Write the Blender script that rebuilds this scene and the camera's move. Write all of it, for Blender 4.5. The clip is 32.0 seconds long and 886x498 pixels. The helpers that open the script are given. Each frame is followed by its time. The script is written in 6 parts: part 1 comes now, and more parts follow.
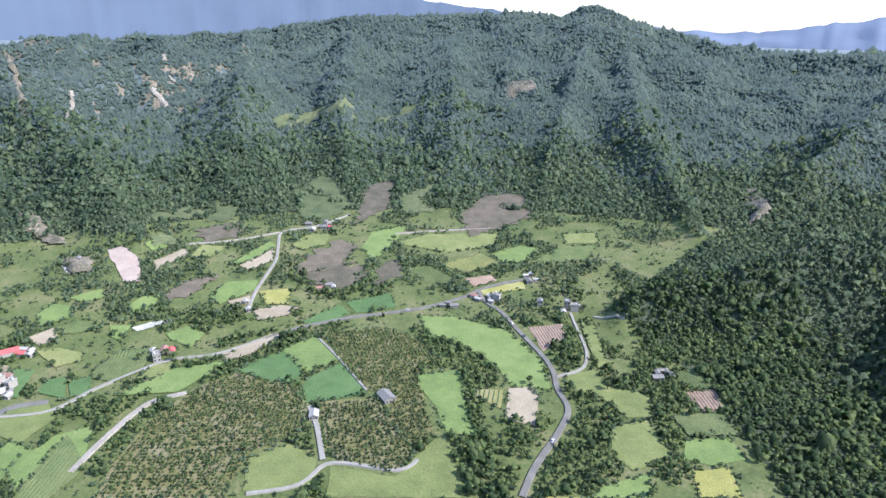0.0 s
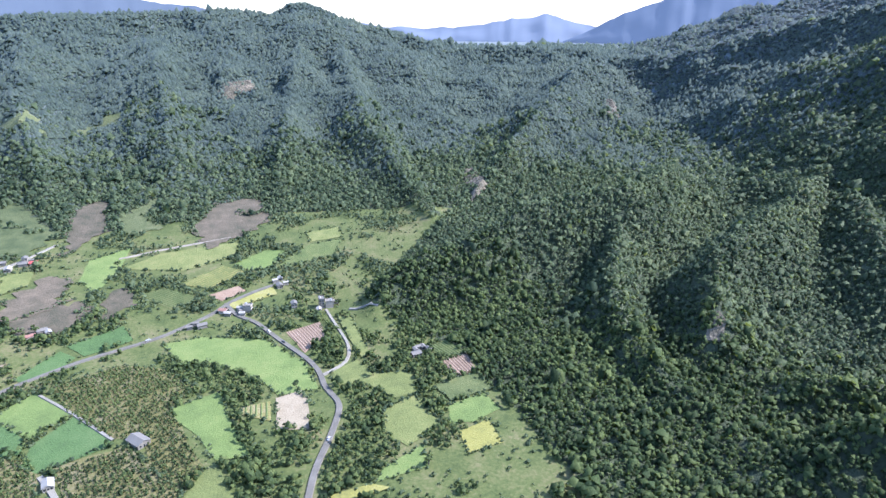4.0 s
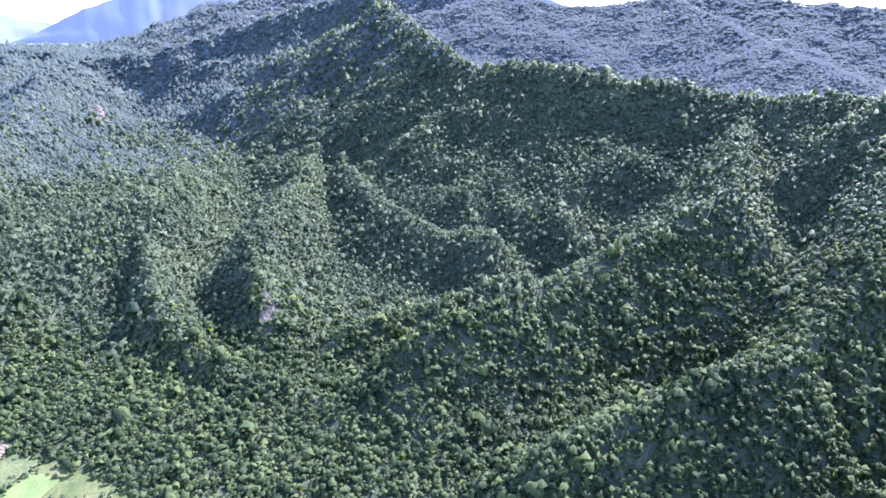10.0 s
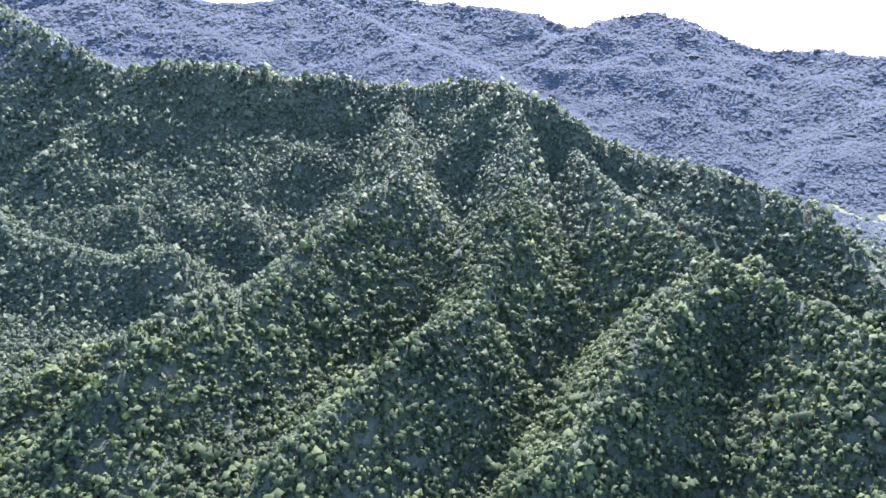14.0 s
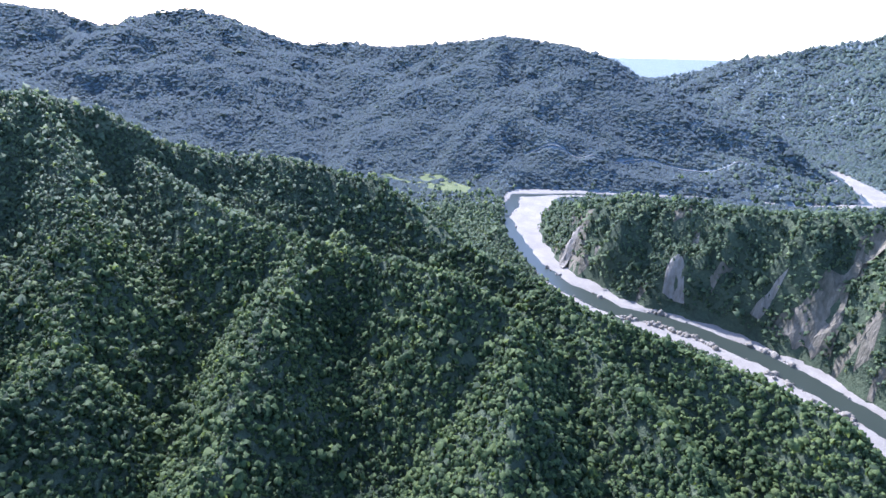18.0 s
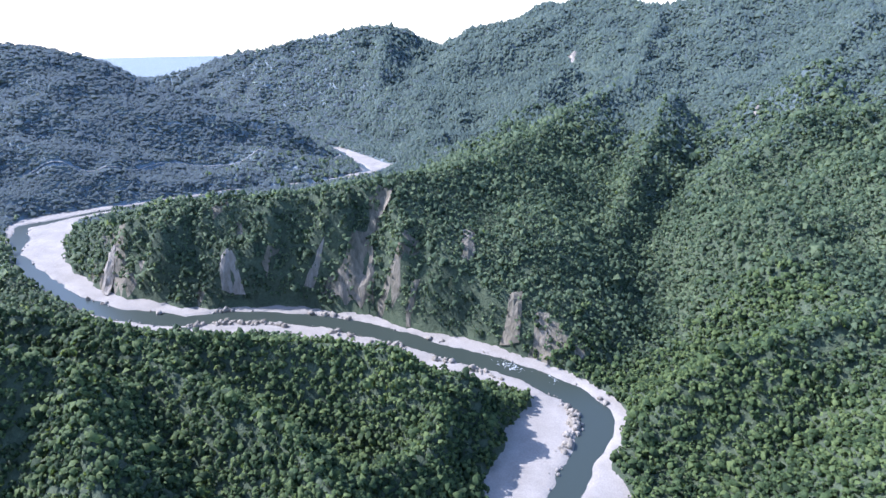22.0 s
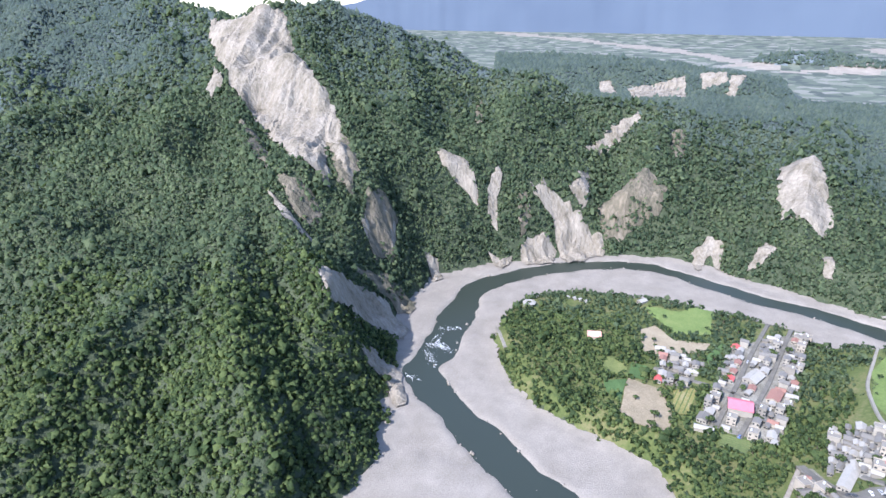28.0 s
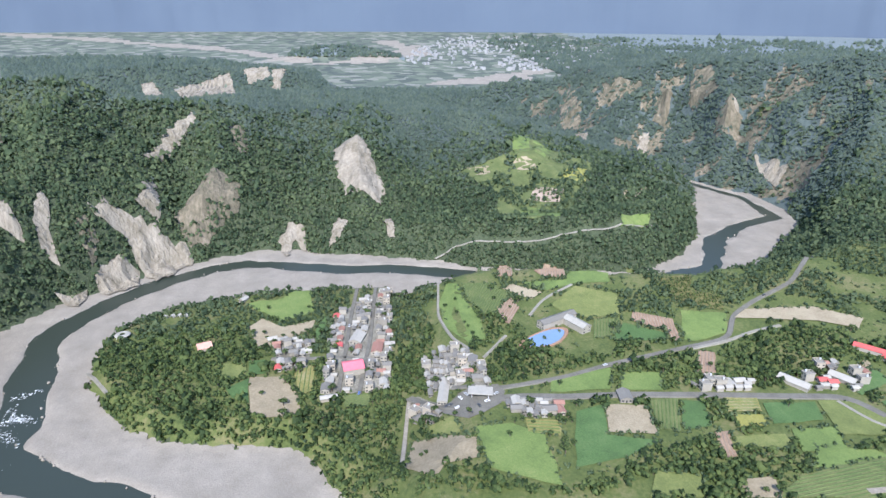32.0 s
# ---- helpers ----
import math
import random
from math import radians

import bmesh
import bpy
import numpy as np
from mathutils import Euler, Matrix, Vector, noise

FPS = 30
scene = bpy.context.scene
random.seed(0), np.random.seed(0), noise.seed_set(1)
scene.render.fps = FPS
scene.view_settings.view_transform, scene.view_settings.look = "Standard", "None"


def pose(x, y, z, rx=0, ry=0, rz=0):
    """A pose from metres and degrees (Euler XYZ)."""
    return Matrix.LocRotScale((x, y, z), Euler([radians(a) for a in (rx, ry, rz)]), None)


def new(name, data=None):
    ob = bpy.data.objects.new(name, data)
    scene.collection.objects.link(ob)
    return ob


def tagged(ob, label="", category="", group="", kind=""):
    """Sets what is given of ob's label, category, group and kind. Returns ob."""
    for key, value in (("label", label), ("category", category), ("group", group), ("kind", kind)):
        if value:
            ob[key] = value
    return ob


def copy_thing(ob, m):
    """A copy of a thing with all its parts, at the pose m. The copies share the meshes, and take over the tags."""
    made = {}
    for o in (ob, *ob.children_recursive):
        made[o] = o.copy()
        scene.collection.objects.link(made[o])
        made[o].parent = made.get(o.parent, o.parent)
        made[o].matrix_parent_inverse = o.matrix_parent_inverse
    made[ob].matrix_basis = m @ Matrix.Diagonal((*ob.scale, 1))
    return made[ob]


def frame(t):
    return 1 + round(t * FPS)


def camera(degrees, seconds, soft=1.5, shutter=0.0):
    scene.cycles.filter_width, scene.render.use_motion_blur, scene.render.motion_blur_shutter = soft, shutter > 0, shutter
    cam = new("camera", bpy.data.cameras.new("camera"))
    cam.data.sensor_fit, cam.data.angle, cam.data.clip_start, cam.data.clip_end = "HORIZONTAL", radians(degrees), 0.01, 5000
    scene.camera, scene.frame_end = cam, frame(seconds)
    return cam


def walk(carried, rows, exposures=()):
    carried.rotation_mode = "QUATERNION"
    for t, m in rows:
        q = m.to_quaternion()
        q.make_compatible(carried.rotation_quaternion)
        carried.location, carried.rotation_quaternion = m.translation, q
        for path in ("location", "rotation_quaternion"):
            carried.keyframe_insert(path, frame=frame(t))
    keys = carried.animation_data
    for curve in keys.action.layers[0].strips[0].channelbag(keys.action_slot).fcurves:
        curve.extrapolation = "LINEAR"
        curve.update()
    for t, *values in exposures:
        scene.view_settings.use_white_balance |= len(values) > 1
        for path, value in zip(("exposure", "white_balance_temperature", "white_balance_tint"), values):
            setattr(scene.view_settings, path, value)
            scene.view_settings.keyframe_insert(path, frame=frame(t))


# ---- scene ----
# the camera hangs still over the valley and turns: seconds, heading, tilt, lean
EYE = (0.0, 0.0, 300.0)
TURN = [
    (0, -2.56, -20.17, 0.67), (0.5, 0.19, -20.17, 0.60), (1, 2.94, -20.17, 0.53), (1.5, 5.69, -20.18, 0.48),
    (2, 8.36, -20.18, 0.42), (2.5, 11.05, -20.18, 0.37), (4.5, 26.22, -20.21, 0.22), (5, 30.23, -20.21, 0.19),
    (5.5, 34.12, -20.22, 0.16), (6, 37.74, -20.24, 0.14), (6.5, 41.36, -20.25, 0.12), (7, 44.98, -20.26, 0.11),
    (7.5, 48.50, -20.28, 0.09), (8, 51.99, -20.29, 0.08), (8.5, 55.47, -20.31, 0.08), (9, 58.95, -20.33, 0.07),
    (9.5, 62.42, -20.35, 0.07), (10, 65.83, -20.37, 0.07), (10.5, 69.25, -20.39, 0.07), (11, 72.68, -20.42, 0.07),
    (11.5, 76.18, -20.44, 0.07), (12, 79.77, -20.46, 0.08), (12.5, 83.48, -20.49, 0.08), (13, 87.50, -20.51, 0.09),
    (13.5, 91.55, -20.54, 0.10), (14, 95.50, -20.56, 0.11), (14.5, 99.75, -20.59, 0.11), (16.5, 119.13, -20.69, 0.15),
    (17, 124.06, -20.71, 0.16), (17.5, 128.95, -20.74, 0.17), (18, 134.01, -20.76, 0.18), (18.5, 139.18, -20.78, 0.19),
    (19, 144.45, -20.80, 0.20), (19.5, 149.65, -20.82, 0.20), (20, 154.95, -20.84, 0.21), (20.5, 160.39, -20.85, 0.22),
    (21, 165.85, -20.87, 0.22), (21.5, 171.31, -20.88, 0.23), (22, 176.70, -20.90, 0.23), (22.5, 182.10, -20.91, 0.24),
    (23, 187.61, -20.92, 0.24), (23.5, 193.05, -20.93, 0.24), (24, 198.38, -20.93, 0.25), (24.5, 203.73, -20.94, 0.25),
    (25, 209.06, -20.94, 0.25), (25.5, 214.45, -20.95, 0.25), (26, 219.88, -20.95, 0.25), (26.5, 225.32, -20.95, 0.25),
    (28.5, 245.99, -20.95, 0.25), (29, 251.02, -20.95, 0.26), (29.5, 256.05, -20.95, 0.26), (30, 261.04, -20.95, 0.26),
    (30.5, 266.04, -20.95, 0.27), (31, 270.98, -20.96, 0.28), (31.5, 275.70, -20.96, 0.28), (32, 280.11, -20.97, 0.30),
]
cam = camera(71.2, 32.0, 1.5)
walk(cam, [(t, pose(*EYE, 90 + tilt, 0, -head) @ pose(0, 0, 0, 0, 0, lean)) for t, head, tilt, lean in TURN],
     [(0, 1.5, 5700, 18), (5, 1.85, 5500, 23), (9, 2.45, 5400, 34), (13, 2.8, 5600, 41), (16, 2.35, 5400, 32),
      (19, 1.85, 5200, 22), (23, 1.8, 5350, 23), (26, 1.7, 5550, 20), (29, 1.42, 5750, 18), (32, 1.25, 5850, 14)])
# ---- daylight: morning sun in the south-east ----
SUN_HEAD, SUN_UP = 104, 43
world = bpy.data.worlds.new("world")
scene.world = world
world.use_nodes = True
sky = world.node_tree.nodes.new("ShaderNodeTexSky")
sky.sky_type, sky.sun_disc = "NISHITA", False
sky.sun_elevation, sky.sun_rotation = radians(SUN_UP), radians(SUN_HEAD)
sky.air_density, sky.dust_density = 1.0, 0.7
world.node_tree.links.new(sky.outputs[0], world.node_tree.nodes["Background"].inputs[0])
world.node_tree.nodes["Background"].inputs[1].default_value = 0.15
sun = new("sun", bpy.data.lights.new("sun", "SUN"))
sun.data.energy, sun.data.angle, sun.data.color = 3.6, radians(0.5), (1.0, 0.95, 0.86)
sun.rotation_euler = (radians(90 - SUN_UP), 0, radians(180 - SUN_HEAD))
# ---- materials ----
def material(name, tones, size=1.0, rough_value=0.9, bump=0.3, patch=30.0, island=0.0, leaf=0.0, metal=0.0, per_object=0.0, streak=1.0, haze_sheen=0.0):
    """Tones: two or three colours mixed by relief of two sizes (metres); island and per_object vary it piece by piece."""
    m = bpy.data.materials.new(name)
    m.use_nodes = True
    n, link = m.node_tree.nodes, m.node_tree.links.new
    bsdf = n["Principled BSDF"]
    bsdf.inputs["Roughness"].default_value, bsdf.inputs["Metallic"].default_value = rough_value, metal
    bsdf.inputs["Specular IOR Level"].default_value = (0.08 if rough_value > 0.8 else 0.16) if leaf else 0.25
    place = n.new("ShaderNodeNewGeometry")
    fine, wide = n.new("ShaderNodeTexNoise"), n.new("ShaderNodeTexNoise")
    for tex, s in ((fine, size), (wide, patch)):
        if streak != 1.0:
            longer = n.new("ShaderNodeMapping")
            longer.inputs["Scale"].default_value = (1, 1, streak)
            link(place.outputs["Position"], longer.inputs["Vector"])
            link(longer.outputs[0], tex.inputs["Vector"])
        else:
            link(place.outputs["Position"], tex.inputs["Vector"])
        tex.inputs["Scale"].default_value, tex.inputs["Detail"].default_value = 1.0 / s, 4.0
        tex.inputs["Roughness"].default_value = 0.65
    mix = n.new("ShaderNodeMath")
    mix.operation, mix.use_clamp = "MULTIPLY_ADD", False
    link(fine.outputs[0], mix.inputs[0])
    mix.inputs[1].default_value = 0.45
    half = n.new("ShaderNodeMath")
    half.operation, half.inputs[1].default_value = "MULTIPLY", 0.55
    link(wide.outputs[0], half.inputs[0])
    link(half.outputs[0], mix.inputs[2])
    last = mix.outputs[0]
    for amount, source in ((island, "i"), (per_object, "o")):
        if amount:
            src = place.outputs["Random Per Island"] if source == "i" else n.new("ShaderNodeObjectInfo").outputs["Random"]
            off = n.new("ShaderNodeMath")
            off.operation = "MULTIPLY_ADD"
            link(src, off.inputs[0])
            off.inputs[1].default_value = amount
            add = n.new("ShaderNodeMath")
            add.operation, add.inputs[1].default_value = "SUBTRACT", amount / 2
            link(last, off.inputs[2])
            link(off.outputs[0], add.inputs[0])
            last = add.outputs[0]
    ramp = n.new("ShaderNodeValToRGB")
    ends = ramp.color_ramp.elements
    spots = [0.3, 0.7] if len(tones) == 2 else [0.34, 0.5, 0.66]
    while len(ends) < len(tones):
        ends.new(0.5)
    for e, p, c in zip(ends, spots, tones):
        e.position, e.color = p, (*c, 1)
    link(last, ramp.inputs[0])
    link(ramp.outputs[0], bsdf.inputs["Base Color"])
    if haze_sheen:
        # bluish sheen on the leaves that stands in for distant haze
        bsdf.inputs["Sheen Weight"].default_value, bsdf.inputs["Sheen Roughness"].default_value = haze_sheen, 0.6
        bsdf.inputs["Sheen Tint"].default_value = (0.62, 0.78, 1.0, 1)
    if bump:
        b = n.new("ShaderNodeBump")
        b.inputs["Strength"].default_value, b.inputs["Distance"].default_value = bump, size * 0.6
        link(fine.outputs[0], b.inputs["Height"])
        link(b.outputs[0], bsdf.inputs["Normal"])
    if leaf:
        thin, both = n.new("ShaderNodeBsdfTranslucent"), n.new("ShaderNodeMixShader")
        # light that comes through a leaf is yellower than what it throws back
        through_leaf = n.new("ShaderNodeMix")
        through_leaf.data_type, through_leaf.blend_type = "RGBA", "MULTIPLY"
        through_leaf.inputs[0].default_value, through_leaf.inputs[7].default_value = 1.0, (1.35, 1.3, 0.75, 1)
        link(ramp.outputs[0], through_leaf.inputs[6])
        link(through_leaf.outputs[2], thin.inputs[0])
        both.inputs[0].default_value = leaf
        link(bsdf.outputs[0], both.inputs[1])
        link(thin.outputs[0], both.inputs[2])
        link(both.outputs[0], n["Material Output"].inputs[0])
    return m


SOIL = material("woodland_floor", [(0.026, 0.036, 0.020), (0.048, 0.063, 0.034), (0.078, 0.094, 0.050)], 3.0, 0.9, 1.0, patch=40)
MEADOW = material("rough_grass", [(0.040, 0.060, 0.018), (0.080, 0.100, 0.030), (0.150, 0.136, 0.066)], 2.5, patch=34)
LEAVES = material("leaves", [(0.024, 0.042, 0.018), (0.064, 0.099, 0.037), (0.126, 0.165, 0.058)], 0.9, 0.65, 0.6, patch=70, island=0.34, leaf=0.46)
# paler and bluer from belt to belt: haze painted into the leaf colours
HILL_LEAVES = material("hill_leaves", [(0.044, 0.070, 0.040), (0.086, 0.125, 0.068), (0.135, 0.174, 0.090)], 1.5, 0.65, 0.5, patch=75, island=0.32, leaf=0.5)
FAR_LEAVES = material("hazed_mountain_leaves", [(0.054, 0.080, 0.056), (0.086, 0.119, 0.083), (0.124, 0.158, 0.106)], 3.5, 0.7, 0.3, patch=110, island=0.24, leaf=0.5, haze_sheen=0.15)
# strongest painted haze, for the mountains towards the sun
HAZE_LEAVES = material("haze_leaves", [(0.130, 0.160, 0.166), (0.152, 0.184, 0.186), (0.176, 0.208, 0.204)], 3.5, 0.9, 0.1, patch=110, island=0.06, leaf=0.7, haze_sheen=0.2)
# floor under the far woods, lightened and blued as painted haze
FAR_FLOOR = material("hazed_woodland_floor", [(0.045, 0.060, 0.060), (0.068, 0.088, 0.084), (0.090, 0.112, 0.102)], 6.0, 0.95, 0.6, patch=90)
GRAVEL = material("river_gravel", [(0.172, 0.154, 0.127), (0.216, 0.195, 0.163), (0.268, 0.243, 0.206)], 1.2, 0.95, 0.5, patch=28)
ROCK = material("pale_rock", [(0.106, 0.092, 0.064), (0.204, 0.180, 0.141), (0.295, 0.265, 0.217)], 3.2, 0.95, 1.0, patch=24, streak=0.22)
EARTH_SCAR = material("brown_rock", [(0.058, 0.058, 0.038), (0.125, 0.110, 0.077), (0.220, 0.186, 0.137)], 4.0, 0.95, 1.0, patch=20, streak=0.25)
# haze painted into the base colour; glow adds it as emission too
def hazy_land(name, low, high, glow):
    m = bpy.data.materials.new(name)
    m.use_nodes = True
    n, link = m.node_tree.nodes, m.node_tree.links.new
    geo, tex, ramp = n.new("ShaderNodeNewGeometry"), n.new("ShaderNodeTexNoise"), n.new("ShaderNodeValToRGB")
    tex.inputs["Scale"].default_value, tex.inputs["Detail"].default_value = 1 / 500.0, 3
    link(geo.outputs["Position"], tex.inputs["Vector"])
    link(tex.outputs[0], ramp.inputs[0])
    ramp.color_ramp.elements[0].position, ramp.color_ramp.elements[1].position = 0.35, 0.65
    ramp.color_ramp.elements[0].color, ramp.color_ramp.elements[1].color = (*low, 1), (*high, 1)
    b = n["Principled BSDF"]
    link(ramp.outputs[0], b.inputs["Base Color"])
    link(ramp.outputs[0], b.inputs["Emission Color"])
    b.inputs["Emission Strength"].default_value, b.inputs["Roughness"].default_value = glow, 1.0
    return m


# backdrop ranges: hazy blue tones that give off some light themselves
BLUE = hazy_land("blue_haze_hills", (0.045, 0.061, 0.086), (0.050, 0.067, 0.092), 0.5)
PALE = hazy_land("pale_haze_hills", (0.100, 0.124, 0.165), (0.106, 0.130, 0.172), 0.45)
EAST = hazy_land("east_haze_mountain", (0.066, 0.088, 0.126), (0.072, 0.095, 0.134), 0.5)
# pale bluish ground with haze in its colour, no emission
DISTANT = hazy_land("hazed_wooded_ground", (0.110, 0.136, 0.142), (0.132, 0.160, 0.164), 0.0)
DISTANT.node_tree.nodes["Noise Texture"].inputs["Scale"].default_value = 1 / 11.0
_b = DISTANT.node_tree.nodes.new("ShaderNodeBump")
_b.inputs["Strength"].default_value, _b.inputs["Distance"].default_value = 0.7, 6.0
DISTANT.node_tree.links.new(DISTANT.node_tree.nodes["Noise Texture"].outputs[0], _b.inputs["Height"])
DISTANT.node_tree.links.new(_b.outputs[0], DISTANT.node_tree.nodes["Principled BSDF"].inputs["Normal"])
FIELD_TONES = {
    "grass": ([(0.084, 0.122, 0.037), (0.119, 0.165, 0.048), (0.159, 0.194, 0.064)], "bright green grassy field on the terrace"),
    "rice": ([(0.047, 0.082, 0.029), (0.064, 0.114, 0.037), (0.087, 0.136, 0.050)], "deep green field of young rice"),
    "crop": ([(0.051, 0.073, 0.025), (0.092, 0.112, 0.041), (0.134, 0.145, 0.057)], "dull green field planted in rows"),
    "pasture": ([(0.087, 0.107, 0.035), (0.129, 0.150, 0.048), (0.183, 0.184, 0.070)], "olive green pasture with worn patches"),
    "tan": ([(0.180, 0.150, 0.097), (0.245, 0.205, 0.138), (0.300, 0.260, 0.179)], "bare tan field of dry tilled soil"),
    "red": ([(0.160, 0.105, 0.069), (0.220, 0.150, 0.101), (0.280, 0.200, 0.138)], "bare reddish brown ploughed field"),
    "pink": ([(0.200, 0.150, 0.115), (0.280, 0.220, 0.175), (0.340, 0.280, 0.221)], "pinkish bare earth field"),
    "straw": ([(0.144, 0.150, 0.050), (0.212, 0.205, 0.054), (0.260, 0.250, 0.110)], "yellow green ripening field"),
    "stripe": ([(0.103, 0.116, 0.041), (0.180, 0.170, 0.056), (0.250, 0.220, 0.129)], "striped field with raised planting beds"),
    "orchard": ([(0.072, 0.078, 0.033), (0.122, 0.115, 0.041), (0.170, 0.152, 0.087)], "orchard plot of small trees in rows"),
    "clearing": ([(0.042, 0.060, 0.024), (0.076, 0.094, 0.038), (0.122, 0.130, 0.062)], "rough green clearing on the wooded hillside"),
    "burnt": ([(0.048, 0.050, 0.030), (0.090, 0.078, 0.052), (0.145, 0.116, 0.080)], "cleared brown plot with dry scrub"),
    "yard": ([(0.090, 0.085, 0.064), (0.170, 0.160, 0.129), (0.280, 0.270, 0.230)], "worn yards of gravel and concrete between houses"),
    "rubble": ([(0.200, 0.190, 0.166), (0.320, 0.310, 0.267), (0.500, 0.490, 0.432)], "yard heaped with pale rubble"),
}
FIELD_MATS = {k: material(k + "_field", tones, 1.6, 0.95, 0.6, patch=16, per_object=0.12) for k, (tones, _) in FIELD_TONES.items()}
ROAD_MATS = {"asphalt": material("asphalt", [(0.090, 0.085, 0.072), (0.125, 0.118, 0.100), (0.16, 0.151, 0.130)], 0.8, 0.9, 0.2, patch=9),
             "concrete": material("concrete", [(0.155, 0.145, 0.118), (0.205, 0.193, 0.160), (0.25, 0.236, 0.200)], 0.8, 0.9, 0.2, patch=9),
             "dirt": material("dirt", [(0.17, 0.15, 0.115), (0.235, 0.21, 0.17), (0.30, 0.275, 0.23)], 1.2, 0.95, 0.4, patch=10)}
FARM = bpy.data.materials.new("far_farmland")
FARM.use_nodes = True
_n, _l = FARM.node_tree.nodes, FARM.node_tree.links.new
_g, _v, _r, _s = _n.new("ShaderNodeNewGeometry"), _n.new("ShaderNodeTexVoronoi"), _n.new("ShaderNodeValToRGB"), _n.new("ShaderNodeSeparateColor")
_l(_g.outputs["Position"], _v.inputs["Vector"])
_v.inputs["Scale"].default_value, _v.inputs["Randomness"].default_value = 1 / 42.0, 0.9
_l(_v.outputs["Color"], _s.inputs[0])
_l(_s.outputs[0], _r.inputs[0])
_r.color_ramp.elements.new(0.35), _r.color_ramp.elements.new(0.7)
for _e, _c in zip(_r.color_ramp.elements, ((0.04, 0.052, 0.045), (0.065, 0.083, 0.06), (0.10, 0.118, 0.085), (0.18, 0.18, 0.155))):
    _e.color = (*_c, 1)
_l(_r.outputs[0], _n["Principled BSDF"].inputs["Base Color"])
_n["Principled BSDF"].inputs["Roughness"].default_value = 1.0
# ---- lie of the land ----
def lattice(ix, iy, seed):
    h = (ix * 374761393 + iy * 668265263 + seed * 974634533) & 0x7FFFFFFF
    h = ((h ^ (h >> 13)) * 1274126177) & 0x7FFFFFFF
    return ((h ^ (h >> 16)) & 0xFFFF) / 32767.5 - 1.0


def rough(x, y, size, seed=0):
    """Smooth random relief of that size, from -1 to 1."""
    x, y = np.asarray(x, float) / size, np.asarray(y, float) / size
    ix, iy = np.floor(x).astype(np.int64), np.floor(y).astype(np.int64)
    u, v = x - ix, y - iy
    u, v = u * u * (3 - 2 * u), v * v * (3 - 2 * v)
    return ((lattice(ix, iy, seed) * (1 - u) + lattice(ix + 1, iy, seed) * u) * (1 - v)
            + (lattice(ix, iy + 1, seed) * (1 - u) + lattice(ix + 1, iy + 1, seed) * u) * v)


def fractal(x, y, size, seed=0, octaves=4):
    return sum(rough(x, y, size / 2 ** k, seed + 7 * k) / 2 ** k for k in range(octaves))


def ridged(x, y, size, seed=0):
    return sum((1 - 2 * np.abs(rough(x, y, size / 2 ** k, seed + 7 * k))) / 2 ** k for k in range(3))


def beside(x, y, line):
    """Distance to a line of points, and the third number of the points carried along it."""
    best = np.full(np.shape(x), 1e9)
    held = np.zeros(np.shape(x))
    for a, b in zip(line, line[1:]):
        dx, dy = b[0] - a[0], b[1] - a[1]
        s = np.clip(((x - a[0]) * dx + (y - a[1]) * dy) / max(dx * dx + dy * dy, 1e-9), 0, 1)
        d = np.hypot(x - a[0] - s * dx, y - a[1] - s * dy)
        near = d < best
        best = np.where(near, d, best)
        if len(a) > 2:
            held = np.where(near, a[2] + s * (b[2] - a[2]), held)
    return best, held


def within(x, y, outline):
    inside = np.zeros(np.shape(x), bool)
    for a, b in zip(outline, [*outline[1:], outline[0]]):
        cross = (a[1] > y) != (b[1] > y)
        inside ^= cross & (x < (b[0] - a[0]) * (y - a[1]) / ((b[1] - a[1]) or 1e-9) + a[0])
    return inside


def outside(x, y, outline):
    """Signed distance to an outline: above 0 outside it."""
    d, _ = beside(x, y, [*outline, outline[0]])
    return np.where(within(x, y, outline), -d, d)


def wet(x, y):
    """Distance outside the gravel of the river, below 0 on it."""
    d = np.full(np.shape(x), 1e9)
    for course in COURSES:
        b, half = beside(x, y, course)
        d = np.minimum(d, b - half)
    d = np.maximum(d, -outside(x, y, PENINSULA))
    return d + 5 * rough(x, y, 26, 3) + 2.5 * rough(x, y, 9, 4)


def tableland(x, y):
    """The river terraces and the rising fan of fields, with no hills."""
    r = np.hypot(x, y)
    z = 38 + 0.09 * np.maximum(r - 520, 0) * np.clip((y + 250) / 500, 0, 1)
    z = np.where(r > 1500, 126 * np.clip((y + 250) / 500, 0, 1) + 38, z)
    south = np.clip((-y - 60 + 0.25 * x) / 60, 0, 1) * np.clip((x + 260) / 60, 0, 1)
    z = z * (1 - south) + 6 * south
    west = np.clip((-x - 700) / 120, 0, 1) * np.clip((650 - y) / 150, 0, 1)
    z = z * (1 - west) + 26 * west
    low = outside(x, y, PENINSULA)
    z = np.minimum(z, 14 + np.maximum(low, 0) * 0.5)
    far = np.clip((r - 1750) / 250, 0, 1) * np.clip((-x - 500) / 300, 0, 1)
    return z * (1 - far) + far * (55 + np.maximum(r - 2300, 0) * 0.055)


